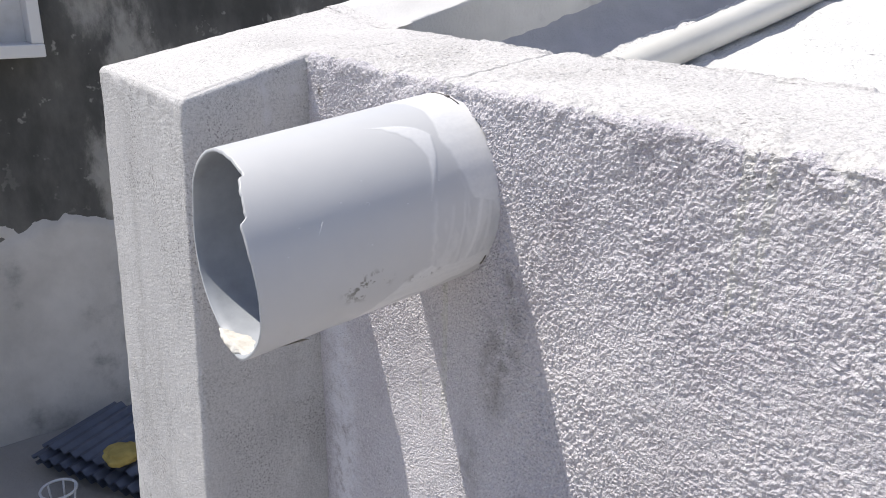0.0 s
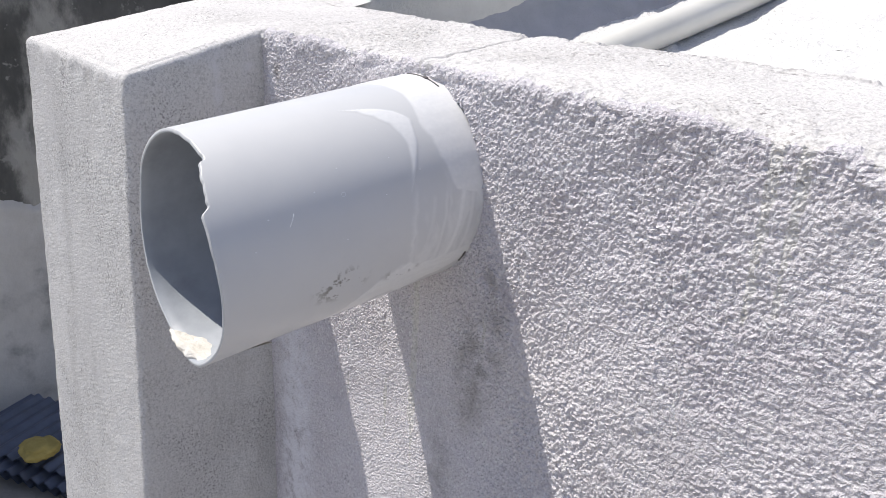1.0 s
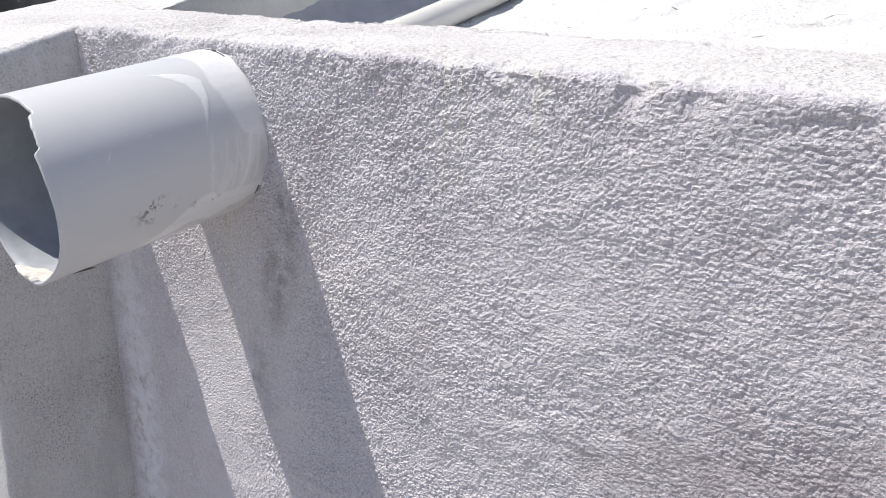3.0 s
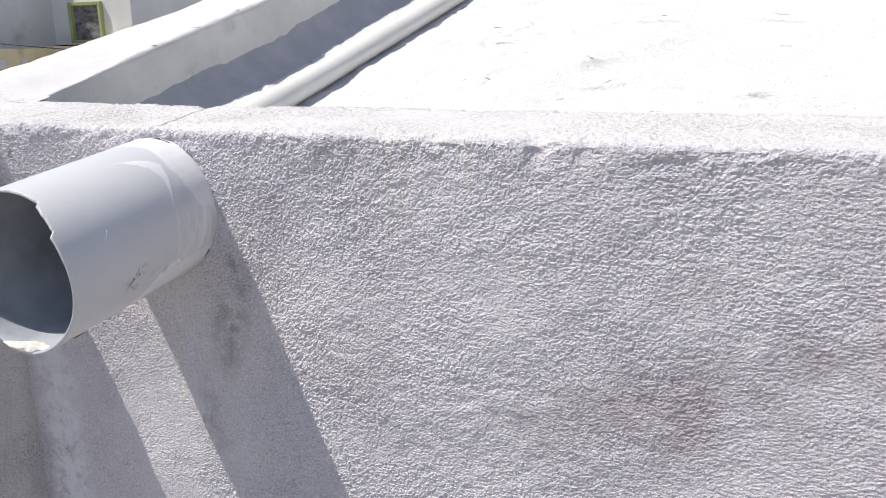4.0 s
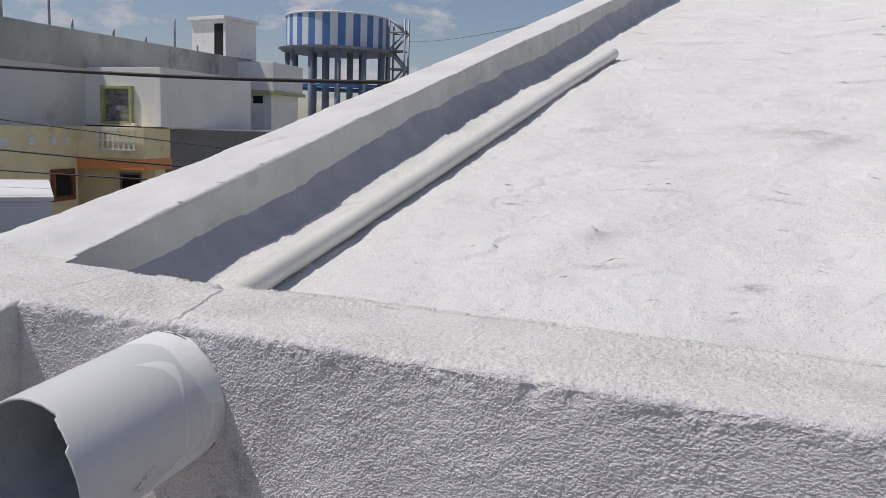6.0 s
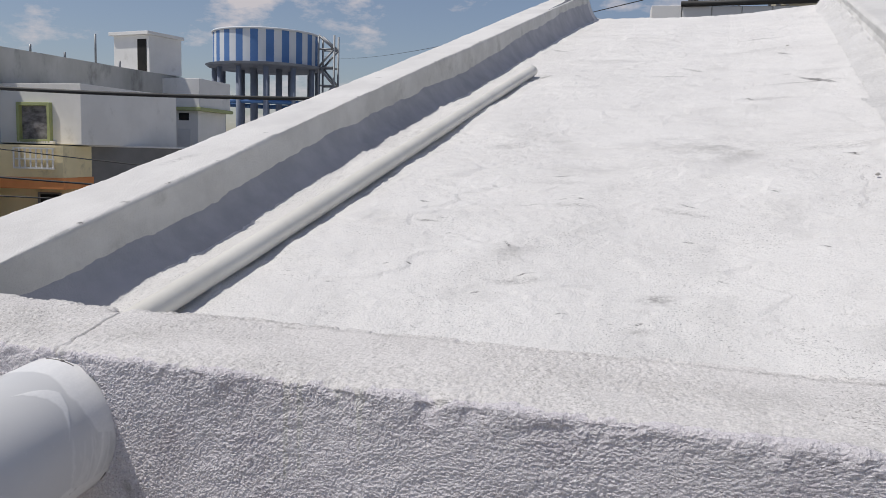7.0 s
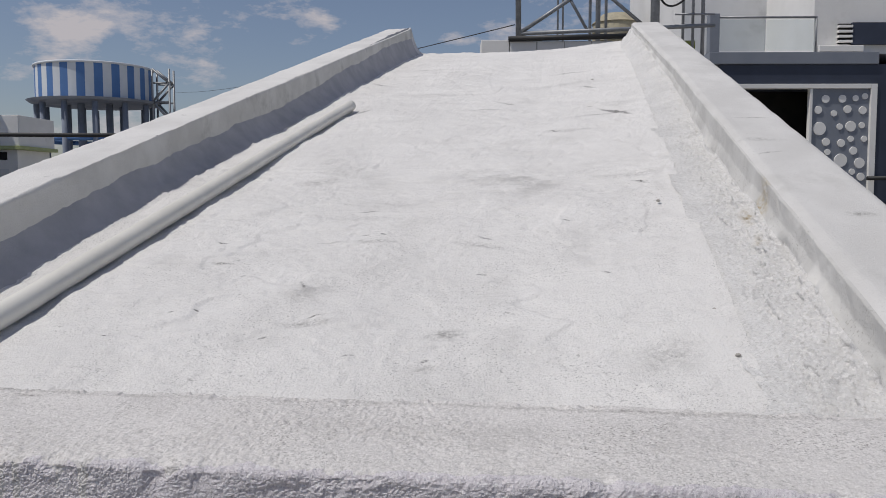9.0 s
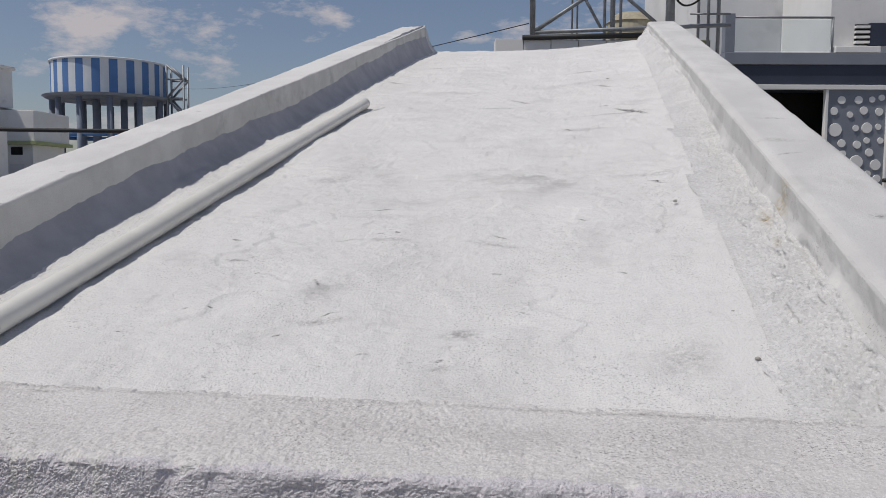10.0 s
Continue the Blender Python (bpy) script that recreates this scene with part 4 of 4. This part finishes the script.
# ---- the neighbour's dark wall below ----
def dark_house():
    h = thing("neighbour_house", pose(0, 0, 0), "neighbouring house wall black with mould above pale plaster", "house")
    me_x, y0, y1 = -6.2, -5.0, 3.6
    ys, zs = np.linspace(y0, y1, 200)[None, :], np.linspace(GROUND_Z, 0.15, 90)[:, None]
    x = me_x + 0.012 * fractal(ys / 0.4, zs / 0.3, 131, 4) + 0 * zs
    part("wall", merged("wall", [grid_mesh("w", np.stack([x, ys + 0 * zs, zs + 0 * ys], -1))]), MOULD, h)
    y2, z2 = np.linspace(y0, y1, 160)[None, :], np.linspace(GROUND_Z, -1.55, 70)[:, None]
    x2 = me_x + 0.03 + 0.008 * fractal(y2 / 0.3, z2 / 0.3, 133, 4) - 0.03 * smooth01((z2 + 1.90 + 0.16 * fractal(y2 / 0.35, z2 / 0.35, 135, 4)) / 0.10) * 1.6
    part("plinth", grid_mesh("plinth", np.stack([x2, y2 + 0 * z2, z2 + 0 * y2], -1)), OLD_PLASTER, h, "pale grey blotched lower plaster")
    part("roof", block(-9.5, -6.18, y0, y1, 0.13, 0.28, 0.02), OLD_GREY, h)
    part("rear_wall", block(-9.5, -6.3, y0, y1, GROUND_Z, 0.13), OLD_GREY, h)
    win = part("window", block(-6.18, -5.9, -0.7, 0.78, -0.56, -0.47, 0.01), WHITE_WALL, h, "white window surround")
    part("side", block(-6.18, -5.92, 0.70, 0.78, -0.47, 0.9, 0.008), WHITE_WALL, win)
    part("back", block(-6.185, -6.15, 0.50, 0.70, -0.47, 0.9), WHITE_WALL, win)
    part("frame", block(-6.185, -6.10, 0.34, 0.50, -0.47, 0.9, 0.005), BROWN, win, "red-brown wooden frame")
    return h


dark_house()


def sheet_stack():
    st = thing("metal_sheets", pose(-5.3, 0.86, GROUND_Z, 0, 0, 30), "stack of blue-grey corrugated sheets on the ground", "metal sheet")
    for k in range(4):
        xs, ys = np.linspace(-0.6, 0.6, 80)[None, :], np.linspace(-0.36, 0.36, 6)[:, None]
        z = 0.05 + 0.055 * k + 0.016 * np.sin(xs * 2 * math.pi / 0.11) + 0 * ys
        p = np.stack([xs + 0.04 * math.sin(k * 3) + 0 * ys, ys + 0.05 * math.cos(k * 2) + 0 * xs, z], -1)
        q = p.copy()
        q[:, :, 2] -= 0.01
        part("sheet", merged("sheet", [grid_mesh("a", p), grid_mesh("b", q[:, ::-1])]), BLUE_SHEET, st)
    return st


sheet_stack()
cl = bmesh.new()
bmesh.ops.create_icosphere(cl, subdivisions=4, radius=1)
for v_ in cl.verts:
    k_ = 1 + 0.25 * noise.noise(v_.co * 1.5) + 0.1 * noise.noise(v_.co * 5)
    v_.co = Vector((v_.co.x * 0.13 * k_, v_.co.y * 0.12 * k_, v_.co.z * 0.06 * k_))
for f_ in cl.faces:
    f_.smooth = True
cloth = tagged(part("cloth", cl, MUSTARD), "crumpled mustard-yellow cloth lying on the sheets", "cloth")
cloth.location = (-5.05, 0.74, GROUND_Z + 0.29)
bk = thing("wire_basket", pose(-5.1, 0.30, GROUND_Z), "pale bent wire basket on the ground by the wall", "basket")
for k_ in range(7):
    a_ = k_ * 0.9
    part("wire", rod([(0.10 * math.cos(a_), 0.10 * math.sin(a_), 0.0), (0.12 * math.cos(a_), 0.12 * math.sin(a_), 0.14)], 0.008, 6), PALE_GREY, bk)
part("hoop", rod([(0.12 * math.cos(a_), 0.12 * math.sin(a_), 0.14) for a_ in np.linspace(0, 2 * math.pi, 25)], 0.010, 6), PALE_GREY, bk)


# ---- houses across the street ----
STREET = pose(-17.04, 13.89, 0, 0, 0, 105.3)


def window_unit(parent, x0, x1, y, z0, z1, frame_mat, pane_mat, depth=0.12, border=0.09, axis="y"):
    """A framed window on the face y (or on the face x = y where axis is 'x')."""
    def b(u0, u1, d0, d1, w0, w1):
        return block(u0, u1, d0, d1, w0, w1, 0.008) if axis == "y" else block(d0, d1, u0, u1, w0, w1, 0.008)
    w = part("window", b(x0, x1, y - 0.004, y + 0.02, z0, z1), pane_mat, parent)
    for bits in ((x0 - border, x0, z0 - border, z1 + border), (x1, x1 + border, z0 - border, z1 + border),
                 (x0, x1, z1, z1 + border), (x0, x1, z0 - border, z0)):
        part("frame", b(bits[0], bits[1], y - depth, y + 0.02, bits[2], bits[3]), frame_mat, w)
    return w


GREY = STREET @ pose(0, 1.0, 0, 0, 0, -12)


def grey_house():
    h = thing("house", GREY, "unpainted grey cement house with a weathered roof parapet", "house")
    part("wall", block(-6, 12.2, 0, 6.0, GROUND_Z, 1.75), PALE_GREY, h)
    part("parapet", block(-6.02, 12.22, -0.05, 6.0, 1.75, 2.78, 0.02), OLD_GREY, h, "stained grey roof parapet")
    part("tower", block(-6, 1.0, 0.4, 4.5, 2.78, 4.3, 0.02), OLD_GREY, h)
    for u, up in ((2.2, 0.9), (3.0, 0.25), (4.6, 0.2), (6.0, 0.15), (7.4, 0.9), (8.6, 0.2)):
        part("starter_bar", rod([(u, 0.1, 2.7), (u, 0.1, 2.8 + up)], 0.035, 6), STEEL, h)
    bay = part("bay", block(0, 4.4, -2.75, 0.9, 0.16, 1.78, 0.01), WHITE_WALL, h, "white plastered bay")
    bay.matrix_local = pose(3.3, 0.12, 0, 0, 0, 0)
    window_unit(bay, -1.75, -0.85, 0.0, 0.28, 1.18, GREEN_TRIM, CURTAIN, axis="x")
    part("sill", block(-0.12, 0.0, -1.95, -0.65, 0.16, 0.24, 0.01), WHITE_WALL, bay)
    return h


def roof_room():
    h = thing("roof_room", GREY @ pose(10.1, 0.0, 2.78, 0, 0, -10), "small whitewashed stair room on a house roof", "building")
    part("wall", block(0, 1.58, 0, 1.7, 0, 1.3, 0.01), WHITE_WALL, h)
    part("roof", block(-0.15, 1.65, -0.08, 1.8, 1.3, 1.42, 0.01), WHITE_WALL, h)
    part("door", block(-0.012, 0.05, 0.13, 0.56, 0.0, 1.16, 0.004), VOID, h, "dark open doorway")
    return h


def stair_tower():
    h = thing("building", STREET @ pose(10.5, -2.6, 0, 0, 0, -8), "narrow white plastered building with a roof ledge", "building")
    part("wall", block(0, 2.2, 0, 1.25, GROUND_Z, 1.5, 0.01), WHITE_WALL, h)
    part("tank_room", block(-0.15, 2.3, -0.15, 1.4, 1.62, 2.65, 0.02), WHITE_WALL, h)
    part("ledge", block(-0.25, 2.35, -0.25, 1.5, 1.5, 1.62, 0.01), GREEN_TRIM, h, "lime-green ledge")
    part("window", block(-0.01, 0.05, 0.35, 0.75, 1.15, 1.42, 0.004), VOID, h)
    part("niche", block(-0.012, 0.05, 0.3, 0.8, 0.1, 0.85, 0.004), PALE_GREY, h)
    return h


def yellow_house():
    h = thing("house", STREET, "yellow house with an orange band and dark windows", "house")
    part("wall", block(-6, 2.1, -0.1, 0.95, GROUND_Z, 0.08, 0.01), YELLOW, h)
    upper = part("upper_wall", block(2.1, 6.5, -2.05, 0.95, -1.0, 0.12, 0.01), YELLOW, h)
    part("band", block(2.06, 6.52, -2.08, 0.0, -1.02, -0.72, 0.006), ORANGE, upper, "orange painted band")
    part("lower_wall", block(2.9, 6.5, -1.95, 0.95, GROUND_Z, -1.02, 0.01), YELLOW, h)
    for u0, u1 in ((-1.25, -0.75),):
        part("vent", block(u0, u1, -0.13, 0.0, -0.42, -0.22, 0.01), WHITE_WALL, h)
    for u in (0.0, 0.9, 1.5):
        part("vent_block", block(u, u + 0.22, -0.16, 0.0, -0.4, -0.18, 0.01), WHITE_WALL, h)
    window_unit(h, 1.0, 1.75, -0.1, -1.75, -1.15, BROWN, VOID, 0.08, 0.12)
    window_unit(h, -1.5, -0.95, 2.9, -1.75, -1.2, CHARCOAL, VOID, 0.05, 0.05, axis="x")
    rail = part("balcony_grille", block(2.0, 2.05, -1.85, -0.75, 0.02, 0.06), WHITE_WALL, h, "white balcony grille")
    for k in range(8):
        part("bar", block(2.01, 2.04, -1.83 + 0.15 * k, -1.79 + 0.15 * k, -0.5, 0.02), WHITE_WALL, rail)
    part("rail", block(2.0, 2.05, -1.85, -0.75, -0.5, -0.45), WHITE_WALL, rail)
    part("rail", block(2.0, 2.05, -1.85, -0.75, -0.26, -0.22), WHITE_WALL, rail)
    return h


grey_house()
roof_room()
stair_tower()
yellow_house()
cw = thing("boundary_wall", pose(-16.3, 17.15, 0, 0, 0, 70), "charcoal grey boundary wall with a pale coping", "wall")
part("wall", block(0, 6.0, 0, 0.25, GROUND_Z, 0.12), CHARCOAL, cw)
part("coping", block(-0.03, 6.03, -0.03, 0.28, 0.12, 0.17, 0.01), PALE_GREY, cw)
nw = thing("low_house", pose(-7.15, 6.08, 0, 0, 0, 50), "low pale blue-grey house with a light coping", "house")
part("wall", block(-4, 0, 0, 3, GROUND_Z, -0.70), surface("pale_blue_wall", (0.60, 0.63, 0.69), (0.54, 0.57, 0.63), 1.5, 0.9), nw)
part("coping", block(-4.03, 0.03, -0.04, 3.03, -0.70, -0.65, 0.01), PALE_GREY, nw)


# ---- the water tower ----
def water_tower():
    r, zb, zt = 4.70, 7.60, 10.45
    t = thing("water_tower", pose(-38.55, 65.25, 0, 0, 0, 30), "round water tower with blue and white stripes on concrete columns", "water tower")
    bm = bmesh.new()
    n = 88
    ring = [[bm.verts.new((r * math.cos(2 * math.pi * k / n), r * math.sin(2 * math.pi * k / n), z)) for k in range(n)] for z in (zb, zt)]
    for k in range(n):
        f = bm.faces.new((ring[0][k], ring[0][(k + 1) % n], ring[1][(k + 1) % n], ring[1][k]))
        f.material_index = (k // 2) % 2
    bm.faces.new(ring[1])
    bm.faces.new(ring[0][::-1])
    part("tank", bm, [TANK_WHITE, TANK_BLUE], t, "blue and white striped tank")
    part("top_rim", rod([((r + 0.05) * math.cos(a), (r + 0.05) * math.sin(a), zt) for a in np.linspace(0, 2 * math.pi, 73)], 0.10, 6), TANK_WHITE, t)
    sl = bmesh.new()
    bmesh.ops.create_cone(sl, cap_ends=True, segments=48, radius1=r + 0.45, radius2=r + 0.70, depth=0.18)
    bmesh.ops.translate(sl, vec=(0, 0, zb - 0.095), verts=sl.verts)
    part("gallery", sl, TANK_GREY, t)
    for k in range(12):
        a = 2 * math.pi * k / 12
        for rr in ((4.6, 0.24),) if k % 2 else ((4.6, 0.24), (2.2, 0.30)):
            part("column", rod([(rr[0] * math.cos(a), rr[0] * math.sin(a), GROUND_Z), (rr[0] * math.cos(a), rr[0] * math.sin(a), zb - 0.3)], rr[1], 10), TANK_GREY, t)
    for z in (0.6, 4.3):
        for k in range(12):
            a, b = 2 * math.pi * k / 12, 2 * math.pi * (k + 1) / 12
            part("ring_beam", rod([(4.6 * math.cos(a), 4.6 * math.sin(a), z), (4.6 * math.cos(b), 4.6 * math.sin(b), z)], 0.2, 4), TANK_BLUE, t)
    # stair frame beside the tank
    c, s = math.cos(radians(-22)), math.sin(radians(-22))
    for du, dv in ((5.15, -0.6), (5.15, 0.6), (6.6, -0.6), (6.6, 0.6)):
        x, y = du * c - dv * s, du * s + dv * c
        part("stair_post", rod([(x, y, GROUND_Z), (x, y, zt - 0.05)], 0.10, 6), STEEL, t)
    for k, z in enumerate(np.arange(-2.0, zt, 1.6)):
        for dv in (-0.6, 0.6):
            a, b = (5.15, 6.6) if k % 2 == 0 else (6.6, 5.15)
            p0 = (a * c - dv * s, a * s + dv * c, z)
            p1 = (b * c - dv * s, b * s + dv * c, min(z + 1.6, zt - 0.05))
            part("stair_flight", rod([p0, p1], 0.11, 5), STEEL, t)
            part("stair_beam", rod([(5.15 * c - dv * s, 5.15 * s + dv * c, z), (6.6 * c - dv * s, 6.6 * s + dv * c, z)], 0.08, 5), STEEL, t)
    return t


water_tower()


# ---- beyond the head of the slope ----
def modern_house():
    h = thing("house", pose(4.0, 18.16, 0, 0, 0, 7.7), "modern house in navy and white with a glass balcony", "house")
    part("wall", block(0.3, 9, 3.0, 9, GROUND_Z, 7.0), PALE_GREY, h)
    part("slab", block(0, 3.75, 0.0, 3.0, 2.90, 3.16, 0.01), SLATE, h, "slate-grey balcony slab")
    part("fascia", block(0.25, 9, 0.05, 3.0, 2.44, 2.896), NAVY, h, "navy painted fascia")
    part("post", block(0.0, 0.22, 0.02, 0.24, 3.16, 4.0, 0.01), SLATE, h)
    rail = part("railing", rod([(0.22, 0.1, 3.93), (2.38, 0.1, 3.93)], 0.025, 8), STEEL, h, "steel handrail with glass panes")
    for x0, x1 in ((0.24, 1.25), (1.28, 2.36)):
        g = part("pane", block(x0, x1, 0.09, 0.105, 3.20, 3.88), GLASS, rail)
        g.visible_shadow = False
    part("post", rod([(2.38, 0.1, 3.16), (2.38, 0.1, 3.95)], 0.025, 8), STEEL, rail)
    bw = part("upper_wall", block(2.42, 9, 0.3, 3.0, 3.164, 7.0), WHITE_WALL, h)
    part("sill_wall", block(2.42, 3.4, 0.0, 0.3, 3.164, 3.3, 0.01), WHITE_WALL, bw)
    part("opening", block(2.95, 3.3, 0.25, 0.32, 3.38, 3.82), VOID, bw)
    for k in range(4):
        part("louvre", block(2.93, 3.24, 0.18, 0.30, 3.40 + 0.11 * k, 3.45 + 0.11 * k, 0.004), WHITE_WALL, bw)
    part("glazing", block(3.24, 4.6, 0.2, 0.31, 3.36, 3.84), NAVY, bw)
    part("side_wall", block(3.72, 9, 0.0, 3.0, GROUND_Z, 2.44), NAVY, h)
    part("rear_void", block(0.5, 3.72, 1.3, 3.0, GROUND_Z, 2.44), VOID, h)
    fr = part("screen_frame", block(3.58, 3.72, -0.04, 0.12, -1.2, 2.46, 0.008), WHITE_WALL, h, "white frame")
    part("head", block(0.6, 3.58, -0.04, 0.12, 2.36, 2.46, 0.008), WHITE_WALL, fr)
    part("post", block(2.24, 2.30, -0.02, 0.12, -1.2, 2.36, 0.006), WHITE_WALL, fr)
    part("panel", block(2.30, 3.58, 0.03, 0.09, -1.2, 2.36), SLATE, h, "grey screen with round pale discs")
    rnd = random.Random(5)
    done = []
    for _ in range(900):
        rr = rnd.choice((0.07, 0.09, 0.12, 0.15))
        x, z = rnd.uniform(2.32 + rr, 3.56 - rr), rnd.uniform(-1.1, 2.33 - rr)
        if all(math.hypot(x - a, z - b) > rr + c + 0.045 for a, b, c in done):
            done.append((x, z, rr))
            d = bmesh.new()
            bmesh.ops.create_cone(d, cap_ends=True, segments=20, radius1=rr, radius2=rr * 0.95, depth=0.024)
            bmesh.ops.rotate(d, matrix=Matrix.Rotation(radians(90), 3, "X"), verts=d.verts)
            bmesh.ops.translate(d, vec=(x, 0.022, z), verts=d.verts)
            part("disc", d, WHITE_WALL, h)
    part("downpipe", rod([(4.1, -0.1, GROUND_Z), (4.1, -0.1, 2.8)], 0.05, 8), BLACK, h)
    part("bracket_pipe", rod([(3.5, -0.15, 0.38), (6, -0.15, 0.42)], 0.045, 8), BLACK, h)
    return h


modern_house()


def rear_ledge():
    h = thing("roof_parapet", pose(-0.30, 9.5, 0, 0, 0, 7.7), "low tiled parapet with a black beam on a flat roof", "parapet")
    part("wall", block(0, 0.34, 0, 0.3, GROUND_Z, 1.98, 0.005), WHITE_WALL, h)
    part("wall", block(0.345, 2.0, 0.02, 0.3, GROUND_Z, 1.97), OLD_GREY, h)
    for k in range(5):
        part("tile", block(0.35 + 0.335 * k, 0.675 + 0.335 * k, 0.0, 0.018, 1.70, 1.965, 0.004), PALE_GREY, h)
    part("beam", rod([(0.33, -0.02, 1.99), (2.0, -0.02, 2.03)], 0.035, 6), BLACK, h, "black steel beam")
    return h


rear_ledge()


def sign_frame():
    h = thing("steel_frame", pose(0.05, 11.6, 0, 0, 0, 7.7), "grey steel lattice frame standing on a roof", "steel frame")
    def bar(a, b, r=0.035):
        part("bar", rod([a, b], r * 0.75, 8), STEEL, h)
    bar((0.02, 0, 1.9), (-0.02, 0, 7.5), 0.055)
    bar((0.02, 0, 2.44), (2.9, 0, 2.56), 0.04)
    bar((0.05, 0, 2.46), (1.05, 0, 3.12), 0.04)
    bar((1.02, 0, 2.5), (0.62, 0, 3.2), 0.03)
    bar((1.9, 0, 2.52), (0.95, 0, 3.3), 0.035)
    bar((0.05, 0, 2.46), (0.55, 1.2, 2.2), 0.03)
    for x, y, r in ((0.72, 0.9, 0.02), (0.80, 0.9, 0.02), (1.12, 0.3, 0.03), (1.24, 0.3, 0.05), (1.36, 0.3, 0.03), (2.02, 0, 0.09), (2.55, 0.4, 0.03), (2.7, 0.4, 0.03), (2.85, 0.4, 0.04)):
        bar((x, y, 0.5), (x, y, 7.5), r)
    for z in (2.62, 2.78):
        bar((2.4, 0.3, z), (3.0, 0.3, z), 0.02)
    part("base", block(-0.4, 3.05, 0.6, 3.0, GROUND_Z, 1.7), OLD_GREY, h)
    coil = [(2.25 + 0.22 * math.cos(a), -0.1 + 0.05 * math.sin(3 * a), 2.93 + 0.2 * math.sin(a) + 0.02 * a) for a in np.linspace(0, 14, 90)]
    part("cable_coil", rod(coil, 0.015, 6), BLACK, h, "loose black cable coil")
    return h


sign_frame()
bt = thing("water_tank", pose(2.5, 25.0, 0), "ribbed beige plastic water tank on a far roof", "water tank")
for k_ in range(4):
    c_ = bmesh.new()
    bmesh.ops.create_cone(c_, cap_ends=True, segments=32, radius1=0.75, radius2=0.70 if k_ < 3 else 0.45, depth=0.28)
    bmesh.ops.translate(c_, vec=(0, 0, 4.45 + 0.28 * k_), verts=c_.verts)
    part("rib", c_, BEIGE, bt)
part("stand", block(-1.2, 1.2, -0.8, 0.8, GROUND_Z, 4.3), OLD_GREY, bt)
og = thing("building", pose(2.15, 14.2, 0, 0, 0, 7.7), "olive-green rendered building behind the roof", "building")
part("wall", block(0, 0.9, 0, 2.5, GROUND_Z, 2.75), surface("olive_paint", (0.16, 0.18, 0.06), (0.12, 0.14, 0.05), 2, 0.9), og)


# ---- overhead cables ----
def cable(a, b, sag, r, label):
    a, b = Vector(a), Vector(b)
    pts = [a.lerp(b, t) - Vector((0, 0, sag * 4 * t * (1 - t))) for t in np.linspace(0, 1, 40)]
    return tagged(part("cable", rod(pts, r, 6), BLACK), label, "cable", "overhead cables")


cable((-13.5, 4.5, 1.2), (2.0, 10.95, 1.2), 0.42, 0.026, "thick black overhead cable sagging across the street")
cable((-17, 5.2, 0.35), (-3, 11.1, -0.6), 0.15, 0.016, "thin black overhead cable in front of the houses")
cable((-17, 5.2, -0.2), (-3, 11.1, -0.7), 0.12, 0.012, "thin black overhead cable in front of the houses")
cable((-17, 6.2, 0.9), (-3, 12.1, -0.55), 0.1, 0.010, "thin black overhead cable in front of the houses")
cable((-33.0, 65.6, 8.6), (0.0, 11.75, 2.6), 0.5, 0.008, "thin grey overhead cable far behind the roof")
